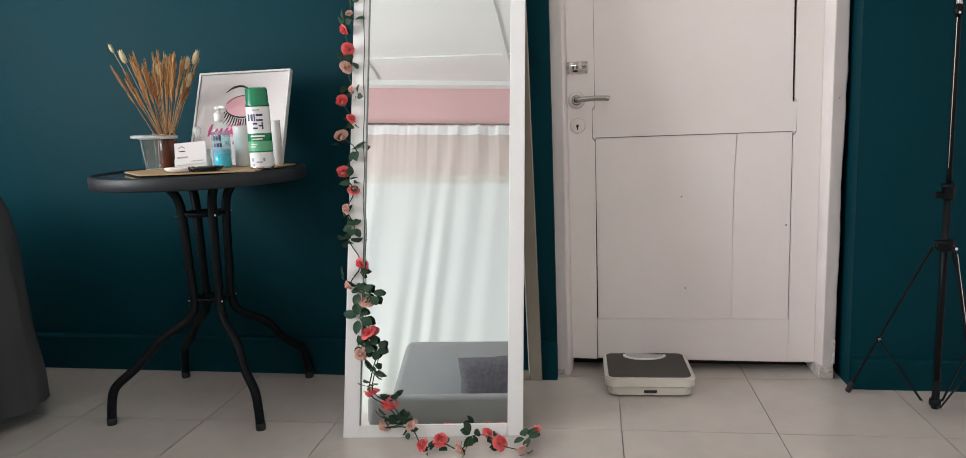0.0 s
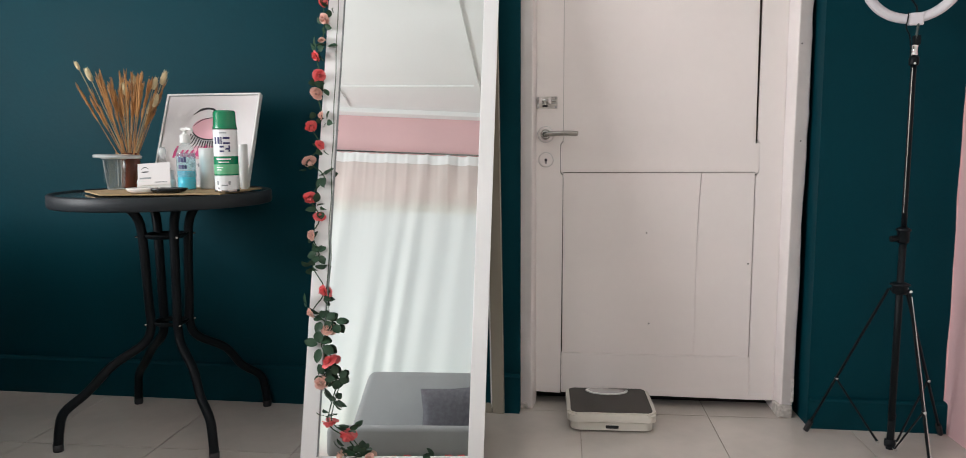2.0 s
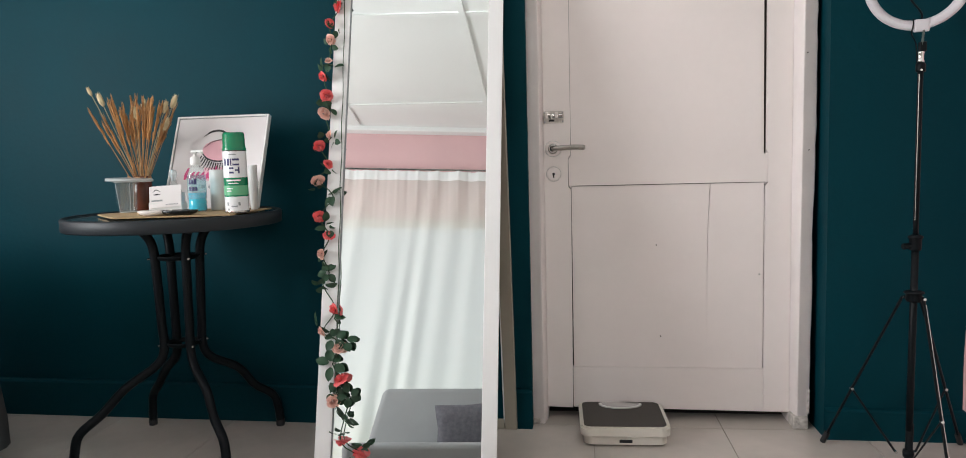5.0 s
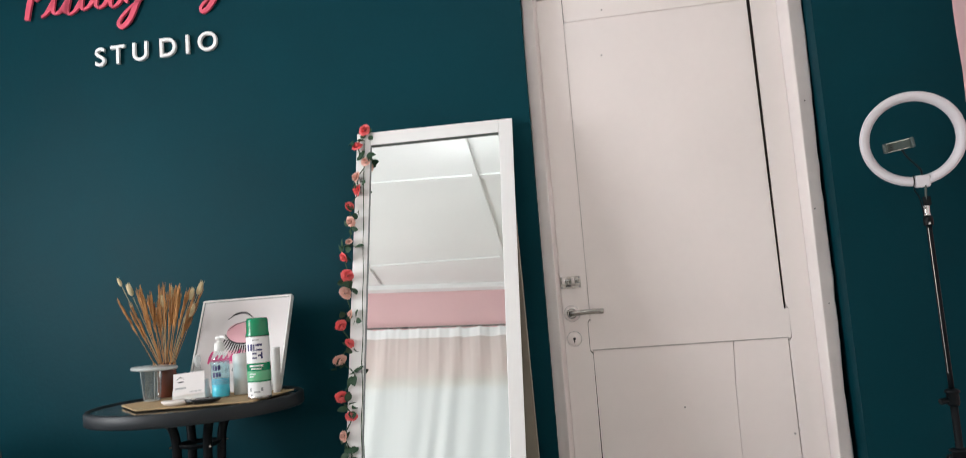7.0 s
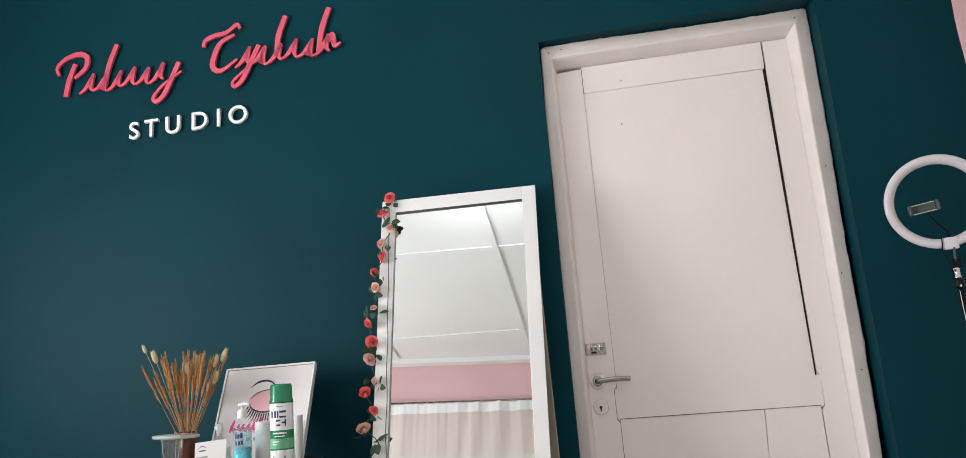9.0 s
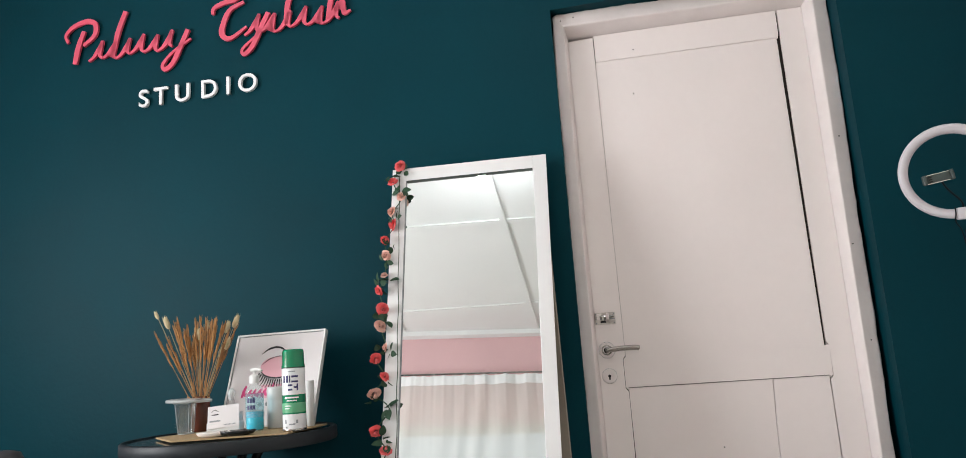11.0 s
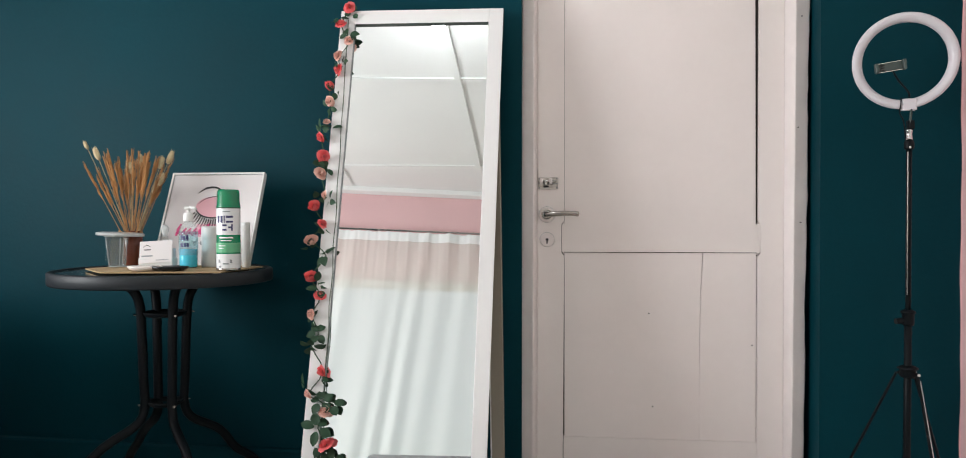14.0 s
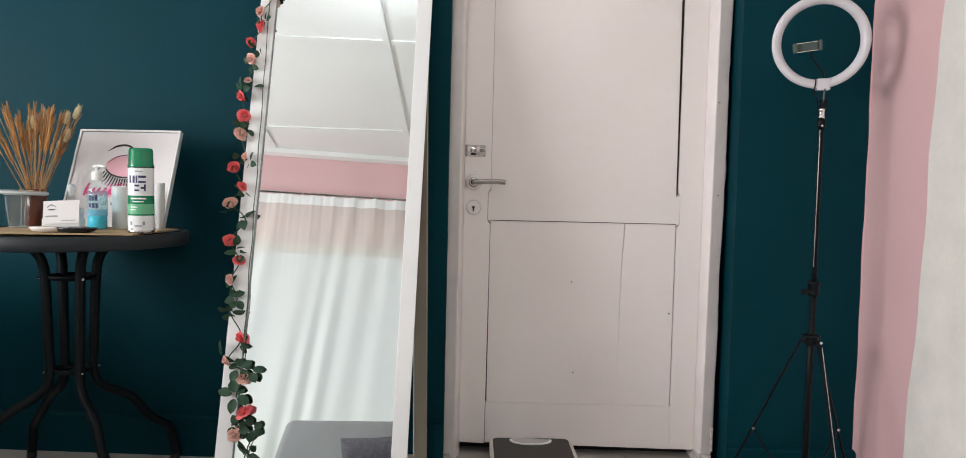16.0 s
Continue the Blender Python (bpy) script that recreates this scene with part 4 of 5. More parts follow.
part("logo_shape", merge(ellipse(-0.026, 0.034, 0.011, 0.0015, 0, 0.0003), ribbon([(-0.038, 0.040), (-0.028, 0.046), (-0.016, 0.041)], [0.001, 0.002, 0.001], 0, 0.0003)), PRINT_BLACK, cd, m=pose(0, -0.0006, 0, 90))
part("print_bar", box(-0.042, -0.010, -0.0009, -0.0005, 0.016, 0.020), PRINT_GREY, cd)
b = bmesh.new()
for k in range(9):
    box(0.0 + 0.004 * k, 0.0025 + 0.004 * k, -0.0009, -0.0005, 0.005, 0.008, bm=b)
part("print_bar", b, PRINT_GREY, cd)

# plastic cup with a lid
cup = thing("plastic_cup", "clear plastic cup with a flat lid on table", "cup", pose(-0.882, 2.33, ZM))
part("body", lathe([(0, 0.001), (0.022, 0.0), (0.0235, 0.003), (0.0315, 0.092), (0.034, 0.093), (0.0305, 0.0925), (0.022, 0.004), (0, 0.003)], 36), CUP_CLEAR, cup, smooth=True)
part("rim", tube([(0.0345 * math.cos(k * math.pi / 18), 0.0345 * math.sin(k * math.pi / 18), 0.0915) for k in range(36)], 0.0018, 6, closed=True), LID_CLEAR, cup, smooth=True)
part("foot_ring", tube([(0.0225 * math.cos(k * math.pi / 18), 0.0225 * math.sin(k * math.pi / 18), 0.002) for k in range(36)], 0.0013, 6, closed=True), LID_CLEAR, cup, smooth=True)
# thin pale tubes that stand in for vertical highlights on the cup
for deg in (205, 222, 318, 338):
    e = Vector((math.cos(radians(deg)), math.sin(radians(deg)), 0))
    part("highlight_streak", tube([e * 0.0228 + Vector((0, 0, 0.006)), e * 0.0312 + Vector((0, 0, 0.088))], 0.0009, 6), LID_CLEAR, cup, smooth=True)
label_bars("measure_mark", [(226, 236, 0.022 + 0.009 * k, 0.0235 + 0.009 * k) for k in range(7)], 0.0318, PRINT_GREY, cup)
part("lid", lathe([(0, 0.098), (0.062, 0.098), (0.066, 0.096), (0.066, 0.089), (0.062, 0.092), (0, 0.094)], 40), LID_CLEAR, cup, "flat translucent white lid", True, pose(0.006, 0, 0.004, 0, 2.5, 0))

# two shallow glazed dishes
for nm, lb, x, y, mt, s in (("white_dish", "small white glazed soap dish", -0.704, 2.175, STONE_WHITE, 1.0), ("black_dish", "small glossy black soap dish", -0.635, 2.180, STONE_BLACK, 1.12)):
    d_ = tagged(part(nm, lathe([(0, 0.0), (0.024, 0.0), (0.034, 0.004), (0.040, 0.012), (0.038, 0.0145), (0.028, 0.0125), (0, 0.0115)], 32), mt, None, "", True), lb + " on the cork mat", "dish")
    d_.matrix_world = pose(x, y, ZM, 0, 0, 8) @ Matrix.Diagonal((1.18 * s, 0.7, 0.95, 1))

# vase of dried grasses
vs = thing("dried_grass_vase", "brown vase of dried straw and cream bunny tails", "vase", pose(-0.885, 2.415, ZM))
part("vase", lathe([(0, 0), (0.026, 0), (0.029, 0.004), (0.030, 0.05), (0.029, 0.085), (0.024, 0.098), (0.0235, 0.106), (0.021, 0.105), (0.022, 0.09), (0, 0.02)], 32), VASE, vs, smooth=True)
part("string", tube([(0.0265 * math.cos(a), 0.0265 * math.sin(a), 0.099 + 0.003 * math.sin(3 * a)) for a in [2 * math.pi * k / 24 for k in range(24)]], 0.0025, 6, closed=True), STRING, vs, "jute string bow", True)
part("string", tube(smooth_path([(-0.024, -0.012, 0.10), (-0.036, -0.014, 0.108), (-0.03, -0.018, 0.096), (-0.022, -0.016, 0.1)], 5), 0.0018, 6), STRING, vs, smooth=True)
rnd = random.Random(7)
for k in range(31):
    sx = -0.56 + 1.12 * (k + rnd.uniform(-0.3, 1.3)) / 31
    sy = rnd.uniform(-0.22, 0.22)
    ln = rnd.uniform(0.205, 0.292) * (1 - 0.1 * abs(sx))
    d = Vector((sx * 0.84, sy, 1)).normalized()
    base = Vector((0.011 * sx / 0.6 + rnd.uniform(-0.006, 0.006), 0.012 * sy / 0.2, 0.07))
    bend = Vector((rnd.uniform(-0.02, 0.02), rnd.uniform(-0.02, 0.02), 0))
    pts = [base + d * ln * t + bend * t * t for t in (0, 0.25, 0.5, 0.75, 1)]
    b = tube(pts, 0.0012, 5, 0.0007)
    # feathered seed head along the upper half
    head = [base + d * ln * t + bend * t * t for t in (0.58, 0.69, 0.80, 0.91, 1.02)]
    for j, hp in enumerate(head[:-1]):
        for s in range(9):
            q = hp + d * rnd.uniform(0, 0.02)
            w = Vector((rnd.uniform(-1, 1), rnd.uniform(-1, 1), 0)).normalized() * rnd.uniform(0.0015, 0.0042)
            tube([q, q + w + d * 0.018, q + w * 1.1 + d * 0.034], 0.0015, 4, 0.0004, bm=b)
    part("straw", b, STRAW, vs)
for sx, sy, ln, sc in ((-0.545, 0.0, 0.335, 0.8), (-0.425, -0.05, 0.292, 1.15), (-0.10, 0.05, 0.235, 0.9), (0.02, -0.06, 0.228, 1.0), (0.05, 0.08, 0.256, 1.0), (0.50, 0.0, 0.285, 1.2), (0.44, -0.06, 0.262, 1.1), (0.55, -0.08, 0.215, 1.15), (0.40, 0.06, 0.18, 1.0)):
    d = Vector((sx * 0.9, sy, 1)).normalized()
    base = Vector((0.01 * sx, 0.0, 0.07))
    part("stem", tube([base, base + d * ln * 0.5 + Vector((0, 0, 0.004)), base + d * ln], 0.0011, 5), TWIG, vs)
    b = lathe([(0, -0.022), (0.005, -0.020), (0.0085, -0.010), (0.0092, 0.0), (0.0075, 0.012), (0.004, 0.020), (0, 0.025)], 14)
    for q in b.verts:
        q.co += Vector((rnd.uniform(-1, 1), rnd.uniform(-1, 1), rnd.uniform(-1, 1))) * 0.0007
    for q in range(70):
        a, zz = rnd.uniform(0, 6.283), rnd.uniform(-0.018, 0.020)
        r0 = 0.0085 * math.sqrt(max(0.05, 1 - (zz / 0.024) ** 2))
        p0 = Vector((r0 * math.cos(a), r0 * math.sin(a), zz))
        tube([p0 * 0.9, p0 * 1.12 + Vector((0, 0, 0.007))], 0.0005, 3, 0.0002, bm=b)
    b.transform(Matrix.Translation(base + d * ln) @ d.to_track_quat("Z", "Y").to_matrix().to_4x4() @ Matrix.Diagonal((0.8 * sc, 0.8 * sc, 0.8 * sc, 1)))
    part("grass_tail", b, TAIL, vs, "cream bunny-tail grass head")

# ---------------------------------------------------------------- bathroom scale
sc_ = thing("bathroom_scale", "cream bathroom scale with dark ribbed top on floor", "bathroom scale", pose(0.591, 2.632, 0, 0, 0, 1.5))
part("base", prism(rounded(-0.128, 0.128, -0.118, 0.118, 0.03), 0.006, 0.0305), CREAM_PLASTIC, sc_)
b = prism(rounded(-0.138, 0.138, -0.125, 0.125, 0.03), 0.034, 0.061)
bmesh.ops.bevel(b, geom=[e for e in b.edges if all(q.co.z > 0.055 for q in e.verts)], offset=0.006, segments=3, affect="EDGES")
part("platform", b, CREAM_PLASTIC, sc_)
part("mat", prism(rounded(-0.127, 0.127, -0.112, 0.114, 0.022), 0.061, 0.0635), RUBBER, sc_, "dark ribbed rubber mat")
dial = [(0.062 * math.cos(a) * (1 if math.sin(a) > 0 else 1), (0.016 if math.sin(a) > 0 else 0.036) * math.sin(a) + 0.088) for a in [2 * math.pi * k / 36 for k in range(46)]]
part("dial_frame", prism([(x * 1.15, (y - 0.086) * 1.22 + 0.086) for x, y in dial], 0.063, 0.067), WHITE_PLASTIC, sc_, "pale dial surround")
part("dial_window", prism(dial, 0.067, 0.0678), SCALE_WINDOW, sc_, "clear dial window")
part("badge", box(-0.02, 0.02, -0.1205, -0.117, 0.012, 0.022, 0.002), PRINT_BLACK, sc_, "small dark adjusting slot")
for x in (-0.1, 0.1):
    for y in (-0.09, 0.09):
        part("foot", lathe([(0, 0), (0.014, 0), (0.014, 0.007), (0, 0.007)], 16), PRINT_BLACK, sc_, m=pose(x, y, 0))

# ---------------------------------------------------------------- ring light on a tripod
RX, RY = 1.382, 2.43
rl = thing("ring_light", "white ring light on a black tripod with phone clamp, off", "ring light")
part("pole", tube([(RX - 0.003, RY - 0.002, 0.10), (RX, RY, 0.64)], 0.0095, 14), BLACK_METAL, rl, smooth=True)
part("pole", tube([(RX, RY, 0.62), (RX, RY, 1.110)], 0.0072, 14), BLACK_METAL, rl, "slim black upper pole", smooth=True)
# chrome strip added as the highlight down the black pole
part("pole_sheen", tube([(RX - 0.0050, RY - 0.0056, 0.70), (RX - 0.0050, RY - 0.0056, 1.095)], 0.0012, 6), CHROME, rl, "bright strip standing for the highlight on the pole")
hub = part("hub", lathe([(0, -0.016), (0.018, -0.016), (0.022, -0.01), (0.020, 0.006), (0.0265, 0.008), (0.0265, 0.011), (0.016, 0.016), (0, 0.016)], 20), BLACK_METAL, rl, smooth=True, m=pose(RX, RY, 0.487))
part("collar", lathe([(0, -0.02), (0.014, -0.02), (0.0155, -0.014), (0.0155, 0.012), (0.019, 0.014), (0.019, 0.019), (0.010, 0.024), (0, 0.024)], 20), BLACK_METAL, rl, smooth=True, m=pose(RX, RY, 0.635))
part("knob", tube([(RX - 0.012, RY, 0.628), (RX - 0.034, RY - 0.004, 0.626)], 0.0085, 10), BLACK_METAL, rl)
low = part("brace_collar", lathe([(0, -0.010), (0.014, -0.010), (0.0155, 0), (0.014, 0.010), (0, 0.010)], 16), BLACK_METAL, rl, smooth=True, m=pose(RX - 0.007, RY - 0.01, 0.037))
part("centre_tube", tube([(RX - 0.007, RY - 0.01, 0.018), (RX, RY, 0.12)], 0.010, 10), BLACK_METAL, rl)
for fx, fy in ((1.194, 2.572), (1.588, 2.578), (1.372, 2.160)):
    e = Vector((fx - RX, fy - RY, 0)).normalized()
    a = Vector((RX, RY, 0.483)) + (e * 0.028 if fy > RY else Vector((0.014, -0.026, 0)))
    low_end = Vector((RX - 0.007, RY - 0.01, 0.033)) + e * 0.034
    f = Vector((fx, fy, 0.012))
    leg = part("leg", tube([a, f], 0.0062, 8, flat=0.6), BLACK_METAL, rl)
    part("rubber_foot", tube([f + (a - f).normalized() * 0.03, f - (a - f).normalized() * 0.006], 0.0085, 10), PRINT_BLACK, leg)
    mid = a + (f - a) * 0.62
    part("brace", tube([mid, low_end], 0.005, 8, flat=0.5), BLACK_METAL, rl)
    for q in (mid, a, low_end):
        part("rivet", tube([q - Vector((0, 0.009, 0)), q + Vector((0, 0.004, 0))], 0.0042, 10), CHROME, leg)
    # only the front leg gets a bright strip as its painted highlight
    if fy < RY:
        part("leg_highlight", tube([a + (f - a) * 0.03 + Vector((0.002, -0.0055, 0.0)), a + (f - a) * 0.93 + Vector((0.002, -0.0055, 0.0))], 0.0014, 6), CHROME, leg, "bright strip standing for the highlight on the front leg")
part("top_knob", lathe([(0, 0), (0.0115, 0), (0.0125, 0.004), (0.0125, 0.020), (0.009, 0.025), (0, 0.025)], 16), BLACK_METAL, rl, smooth=True, m=pose(RX, RY, 1.102))
part("rivet", tube([(RX - 0.004, RY - 0.016, 1.106), (RX - 0.004, RY - 0.004, 1.106)], 0.0032, 10), CHROME, rl)
part("pivot", lathe([(0, 0), (0.0088, 0), (0.0088, 0.004), (0.0076, 0.006), (0.0076, 0.022), (0.0088, 0.024), (0.0088, 0.028), (0, 0.028)], 18), CHROME, rl, "bright threaded collar", True, pose(RX, RY, 1.128))
part("pivot_joint", box(RX - 0.005, RX + 0.012, RY - 0.009, RY + 0.009, 1.156, 1.182, 0.003), BLACK_METAL, rl)
part("threaded_rod", tube([(RX - 0.001, RY - 0.006, 1.17), (RX + 0.002, RY - 0.008, 1.212)], 0.0030, 10), CLAMP_GREY, rl)
RC = Vector((RX - 0.015, RY - 0.005, 1.344))
RR = 0.118
rm = Matrix.Translation(RC) @ pose(0, 0, 0, 90 + 6, 0, -14)
ringp = part("ring", tube([(RR * math.cos(a), RR * math.sin(a), 0) for a in [2 * math.pi * k / 72 for k in range(72)]], 0.0155, 14, closed=True, flat=0.75), LED_WHITE, rl, "white ring-shaped diffuser", True, rm)
part("ring_back", tube([(RR * math.cos(a), RR * math.sin(a), -0.009) for a in [2 * math.pi * k / 72 for k in range(72)]], 0.0145, 10, closed=True, flat=0.5), WHITE_PLASTIC, rl, smooth=True, m=rm)
part("ring_bracket", box(-0.005, 0.031, -RR - 0.018, -RR + 0.0155, -0.018, 0.0150, 0.004), LED_WHITE, rl, "white plastic bracket", m=rm)
part("cable", tube(smooth_path([(-0.008, -RR + 0.018, 0.012), (-0.009, -RR, 0.0165), (-0.010, -RR - 0.022, 0.006), (0.004, -RR - 0.05, -0.012), (0.012, -RR - 0.12, -0.02)], 6), 0.0017, 6), BLACK_METAL, rl, smooth=True, m=rm)
part("stem", tube(smooth_path([(0.014, -RR + 0.012, -0.004), (0.010, -0.085, 0.006), (-0.016, -0.050, 0.008), (-0.034, -0.014, 0.006)], 5), 0.0026, 8), BLACK_METAL, rl, smooth=True, m=rm)
cl = part("phone_clamp", box(-0.052, 0.018, -0.014, 0.014, 0.006, 0.016, 0.002), CLAMP_GREY, rl, "dark grey phone clamp", m=rm @ pose(-0.022, -0.012, 0, 0, 0, 7) @ Matrix.Diagonal((0.86, 0.9, 1, 1)))
part("clamp_jaw", box(-0.062, -0.051, -0.015, 0.015, 0.004, 0.030, 0.003), CLAMP_GREY, cl)
part("clamp_jaw", box(0.017, 0.027, -0.016, 0.016, 0.004, 0.030, 0.003), CLAMP_GREY, cl)
part("clamp_trim", box(-0.050, 0.016, -0.0145, -0.0125, 0.0155, 0.0175), CHROME, cl)
part("clamp_trim", box(-0.050, 0.016, 0.0125, 0.0145, 0.0155, 0.0175), CHROME, cl)
for k in range(3):
    part("clamp_slot", box(-0.044, -0.034, -0.009 + 0.007 * k, -0.006 + 0.007 * k, 0.0158, 0.0166), PRINT_BLACK, cl)

# ---------------------------------------------------------------- treatment bed with a draped cloth
bed = thing("treatment_bed", "treatment bed draped in a dark grey cloth", "bed")
BX0, BX1, BY0, BY1, BZ = -2.035, -1.355, 0.35, 2.27, 0.75
part("mattress", box(BX0 + 0.02, BX1 - 0.025, BY0 + 0.02, BY1 - 0.025, 0.62, BZ - 0.01, 0.03, 3), GREY_VELVET, bed)
for x in (BX0 + 0.1, BX1 - 0.12):
    for y in (BY0 + 0.1, BY1 - 0.12):
        part("leg", box(x - 0.02, x + 0.02, y - 0.02, y + 0.02, 0, 0.63, 0.003), BLACK_METAL, bed)
per = rounded(BX0, BX1, BY0, BY1, 0.05, 5)
loop = []
for (x0, y0), (x1, y1) in zip(per, per[1:] + per[:1]):
    n = max(1, int(math.hypot(x1 - x0, y1 - y0) / 0.012))
    loop += [(x0 + (x1 - x0) * k / n, y0 + (y1 - y0) * k / n) for k in range(n)]
cxy = ((BX0 + BX1) / 2, (BY0 + BY1) / 2)
levels = [(0.0, BZ, 0.75), (0.0, BZ + 0.001, 0.93), (0.002, BZ - 0.006, 0.985), (0.008, BZ - 0.030, 1.0), (0.024, 0.66, 1.0), (0.034, 0.56, 1.0), (0.038, 0.42, 1.0), (0.040, 0.28, 1.0), (0.040, 0.14, 1.0), (0.040, 0.055, 1.0)]
b = bmesh.new()
rows_ = []
for flare, z, s in levels:
    row = []
    for i, (x, y) in enumerate(loop):
        w = min(1.0, max(0.0, (BZ - 0.02 - z) / 0.45))
        ph = i * 0.012
        amp = w * (0.013 * math.sin(ph * 52 + 1.6 * math.sin(ph * 7)) + 0.014 * math.sin(ph * 21 + 2))
        if z < BZ - 0.02:
            amp += 0.005 * math.sin(ph * 37 + 9 * z) + 0.006 * math.sin(ph * 13 + 14 * z)
        dx, dy = x - cxy[0], y - cxy[1]
        # outward direction of the rounded rectangle
        ox = math.copysign(max(0, abs(dx) - 0.29), dx)
        oy = math.copysign(max(0, abs(dy) - 0.91), dy)
        o = Vector((ox, oy, 0))
        o = o.normalized() if o.length > 1e-6 else Vector((0, 0, 0))
        k = flare + amp
        row.append(b.verts.new((cxy[0] + dx * (1 if s == 1 else s) + o.x * k, cxy[1] + dy * (1 if s == 1 else (1 - (1 - s) * 0.35)) + o.y * k, z + 0.012 * w * math.sin(ph * 6) + (0.006 * math.sin(ph * 15) + 0.004 * math.sin(ph * 41) if z > 0.6 else 0))))
    rows_.append(row)
for a, c_ in zip(rows_, rows_[1:]):
    for i in range(len(a)):
        j = (i + 1) % len(a)
        b.faces.new((a[i], a[j], c_[j], c_[i]))
b.faces.new(rows_[0])
part("cloth", b, BED_CLOTH, bed, "dark grey draped cloth", True)

# ---------------------------------------------------------------- sofa behind the camera, seen in the mirror
sofa = thing("sofa_bed", "grey fabric sofa bed below the curtain", "sofa")
SX0, SX1 = -0.50, 1.30
b = box(SX0, SX1, -0.80, -0.10, 0.16, 0.348, 0.045, 4)
for q in b.verts:
    if q.co.y > -0.3:
        q.co.y -= 0.09 * min(1, max(0, (0.32 - q.co.z) / 0.16))
part("seat", b, GREY_VELVET, sofa, smooth=True)
part("base", box(SX0 + 0.03, SX1 - 0.03, -0.77, -0.205, 0.10, 0.172, 0.006), PRINT_BLACK, sofa, "black base frame under the seat")
b = box(SX0 + 0.15, SX1 - 0.06, -0.07, 0.07, -0.02, 0.45, 0.05, 4)
for q in b.verts:
    if q.co.x < 0:
        q.co.x += 0.030 - 0.10 * (0.43 - q.co.z) / 0.43
part("backrest", b, GREY_VELVET, sofa, smooth=True, m=pose(0, -0.735, 0.33, 14, 0, 0))
for x in (SX0 + 0.1, SX1 - 0.1):
    for y in (-0.72, -0.25):
        part("leg", box(x - 0.02, x + 0.02, y - 0.02, y + 0.02, 0, 0.175, 0.003), PRINT_BLACK, sofa)


def cushion(u, w):
    a, c2 = (u - 0.5) * 2, (w - 0.5) * 2
    t = max(0, (1 - a ** 4) * (1 - c2 ** 4)) ** 0.5
    return a, c2, t


b = bmesh.new()
rnd = random.Random(4)
for sgn in (1, -1):
    sheet(lambda u, w: Vector((0.215 * cushion(u, w)[0] * (1 - 0.06 * (1 - abs(cushion(u, w)[1]))), 0.15 * cushion(u, w)[1] * (1 - 0.06 * (1 - abs(cushion(u, w)[0]))), sgn * 0.07 * cushion(u, w)[2] + rnd.uniform(-1, 1) * 0.002)), 40, 30, bm=b)
bmesh.ops.remove_doubles(b, verts=b.verts, dist=0.003)
tagged(part("cushion", b, FUR, None, "", True, pose(0.262, -0.575, 0.487, 76, -3, 2)), "grey plush cushion leaning on the sofa back", "cushion")

# ---------------------------------------------------------------- wall sign
sg = thing("wall_sign", "raised pink script and white letter sign on teal wall", "sign")


def letter(ch, x, z, size):
    cu = bpy.data.curves.new("letter", "FONT")
    cu.body, cu.size, cu.extrude, cu.align_x = ch, size, 0.006, "CENTER"
    cu.bevel_depth, cu.offset = 0.0006, 0.0004
    tmp = bpy.data.objects.new("letter", cu)
    me = bpy.data.meshes.new_from_object(tmp)
    bpy.data.objects.remove(tmp)
    me.materials.clear()
    me.materials.append(SIGN_WHITE)
    ob = new("letter", me)
    ob.parent = sg
    ob.matrix_local = pose(x, wall_y(x) - 0.010, z, 90, 0, 0)
    ob["label"] = "white raised letter"


for ch_, x in zip("STUDIO", (-1.288, -1.214, -1.122, -1.010, -0.930, -0.850)):
    letter(ch_, x, 1.974, 0.099)


def stroke(points, wide=(0.012, 0.021, 0.012), name="script_stroke"):
    """A flat-cut band that stands off the wall."""
    b = ribbon(points, wide, 0.006, 0.010)
    for q in b.verts:
        q.co = Vector((q.co.x, wall_y(q.co.x) - q.co.z, q.co.y))
    part(name, b, SIGN_PINK, sg)


def scribble(x0, x1, turns, z0=2.198, z1=2.268):
    """Running loops that stand for small handwriting, leaning to the right."""
    pts = []
    n = turns * 8
    for k in range(n + 1):
        a = 2 * math.pi * k / 8
        up = 0.5 - 0.5 * math.cos(a)
        pts.append((x0 + (x1 - x0) * k / n + 0.011 * math.sin(a) + 0.030 * up, z0 + (z1 - z0) * up + 0.006 * math.sin(0.37 * a)))
    for i in range(0, n, 8):
        stroke(pts[i:i + 9], (0.008, 0.019, 0.010, 0.019, 0.008))


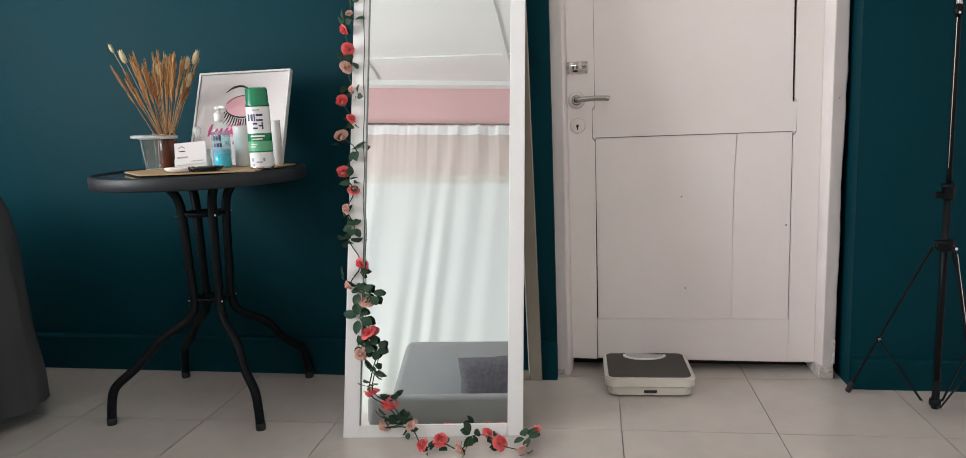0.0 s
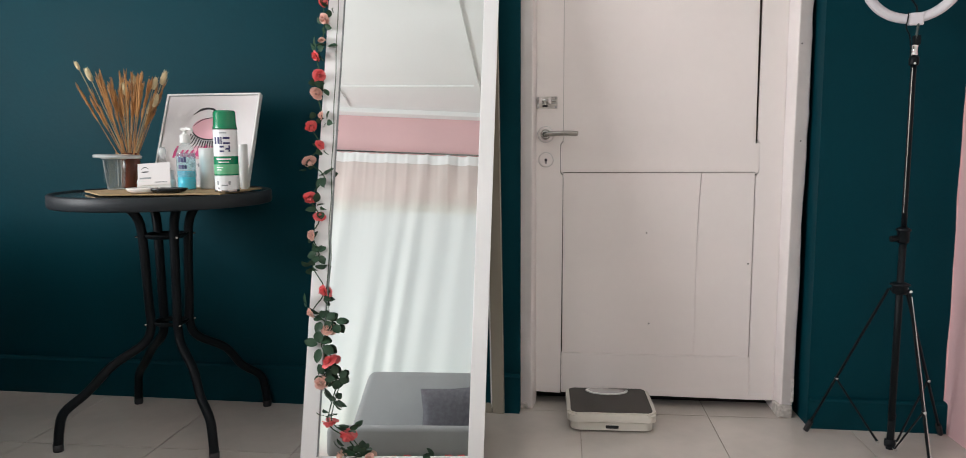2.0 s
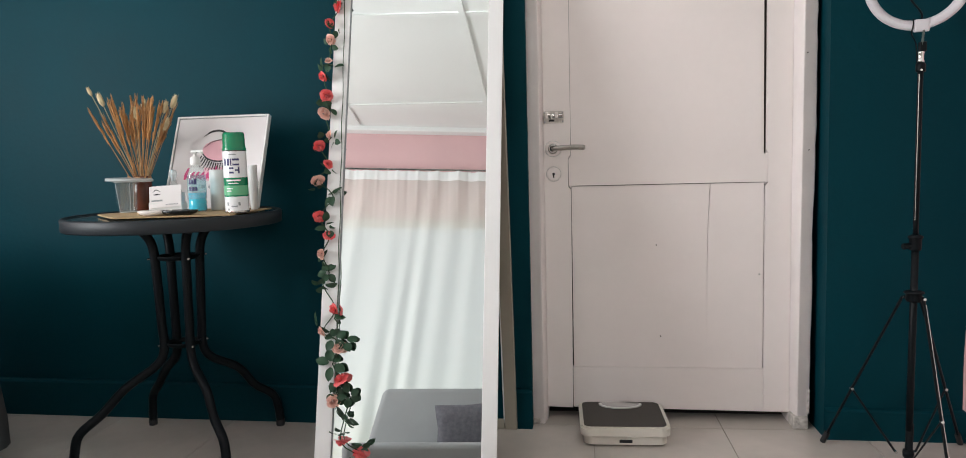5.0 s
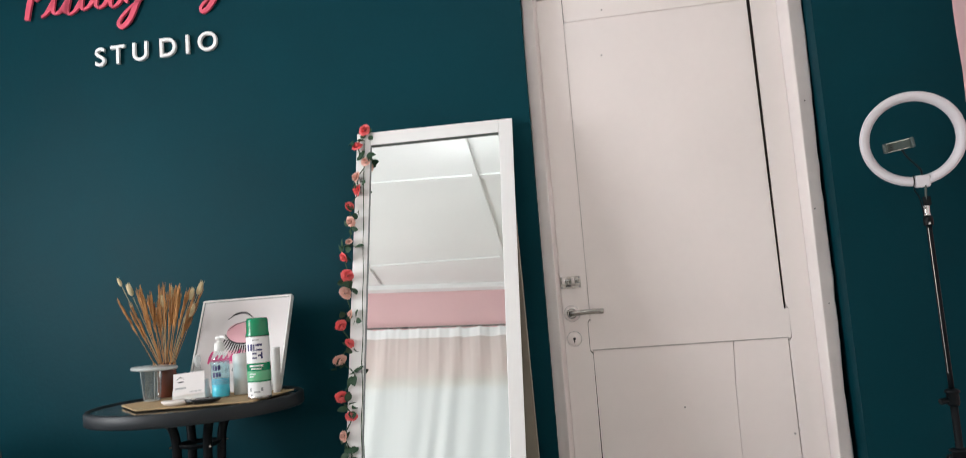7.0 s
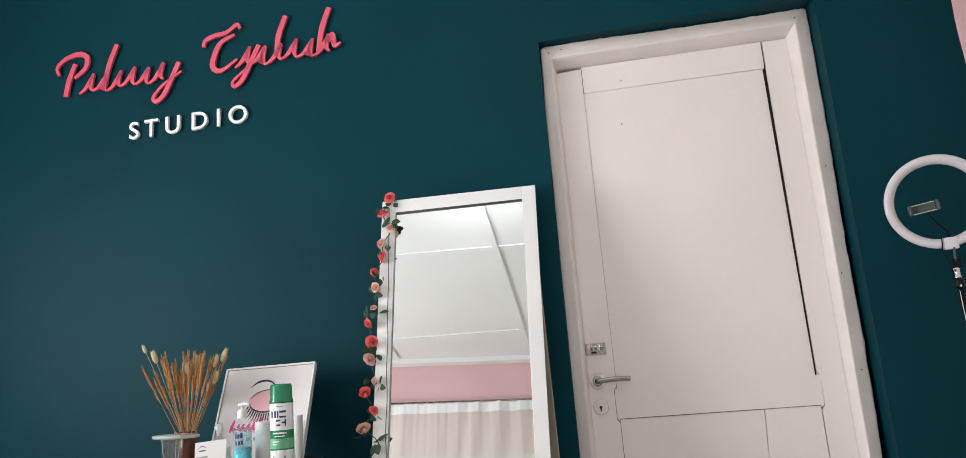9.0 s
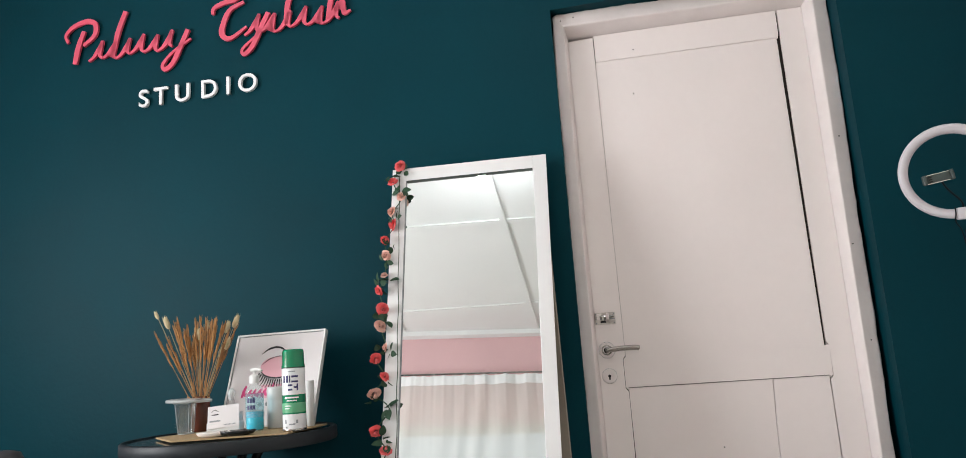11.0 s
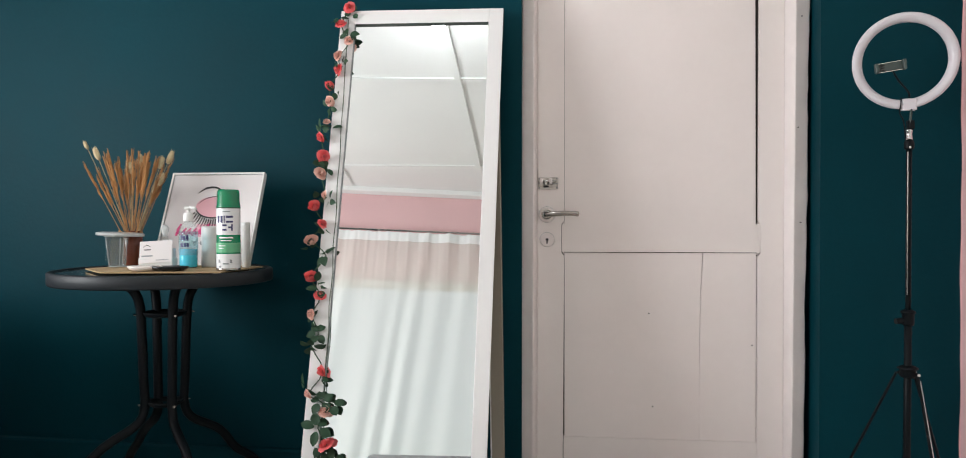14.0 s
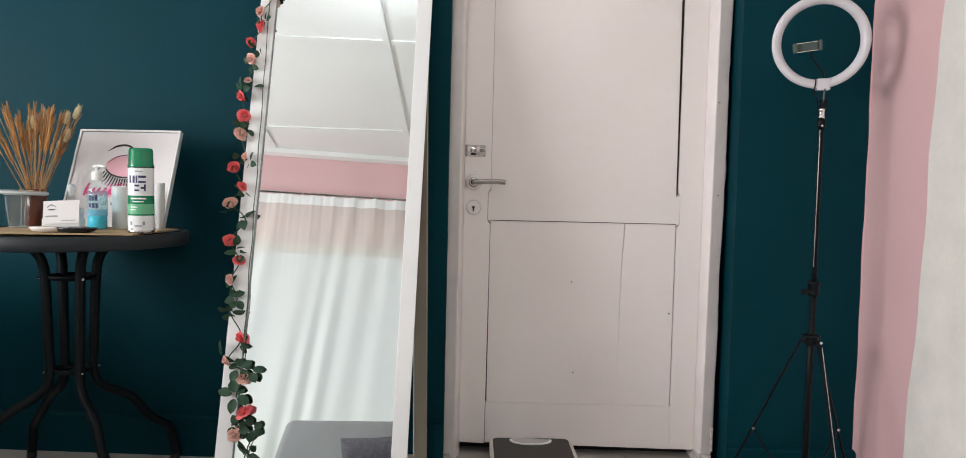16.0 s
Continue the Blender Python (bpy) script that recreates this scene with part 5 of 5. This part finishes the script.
# flowing pink bands that stand for the shop's name
stroke([(-1.632, 2.290), (-1.642, 2.325), (-1.605, 2.358), (-1.545, 2.370), (-1.508, 2.350), (-1.512, 2.305), (-1.560, 2.268)], (0.010, 0.016, 0.020, 0.021, 0.014))
stroke([(-1.560, 2.330), (-1.585, 2.262), (-1.598, 2.196)], (0.018, 0.023, 0.020))
scribble(-1.535, -1.165, 6)
stroke([(-1.372, 2.384), (-1.405, 2.300), (-1.424, 2.212)], (0.020, 0.022, 0.016))
stroke([(-1.098, 2.262), (-1.128, 2.200), (-1.162, 2.135), (-1.195, 2.112), (-1.205, 2.135), (-1.160, 2.180), (-1.085, 2.222)], (0.019, 0.021, 0.018, 0.012, 0.008))
stroke([(-0.992, 2.305), (-0.985, 2.330), (-0.945, 2.345), (-0.895, 2.350), (-0.850, 2.376), (-0.838, 2.356)], (0.012, 0.018, 0.016, 0.012))
stroke([(-0.860, 2.335), (-0.920, 2.310), (-0.950, 2.250), (-0.950, 2.210), (-0.915, 2.196), (-0.850, 2.232)], (0.012, 0.020, 0.023, 0.018, 0.009))
scribble(-0.860, -0.475, 6)
stroke([(-0.648, 2.376), (-0.678, 2.300), (-0.690, 2.215)], (0.020, 0.022, 0.016))
stroke([(-0.472, 2.378), (-0.502, 2.300), (-0.520, 2.208)], (0.020, 0.022, 0.018))
stroke([(-0.760, 2.275), (-0.795, 2.210), (-0.830, 2.145), (-0.862, 2.122), (-0.866, 2.146), (-0.800, 2.196)], (0.019, 0.021, 0.018, 0.012, 0.008))
stroke([(-0.490, 2.232), (-0.462, 2.268), (-0.456, 2.222), (-0.430, 2.228)], (0.010, 0.019, 0.018, 0.008))

# ---------------------------------------------------------------- floor
fl = setting("floor", box(LEFT - 0.1, RIGHT + 0.1, BACK - 0.1, 3.0, -0.06, -0.003), GROUT, "pale polished ceramic tile floor with dark joints", "floor")
P = 0.42
tile_mesh = None
for i in range(-8, 4):
    for j in range(-9, 3):
        x0, y0 = 0.4965 + P * i, 2.264 + P * j
        if x0 + P < LEFT or x0 > RIGHT or y0 > 2.9 or y0 + P < BACK:
            continue
        m = pose(x0 + P / 2, y0 + P / 2, 0)
        if tile_mesh is None:
            h = P / 2 - 0.0014
            b = box(-h, h, -h, h, -0.008, 0.0)
            tile_mesh = part("tile", b, TILE, fl, m=m)
        else:
            share(tile_mesh, "tile", m, fl)
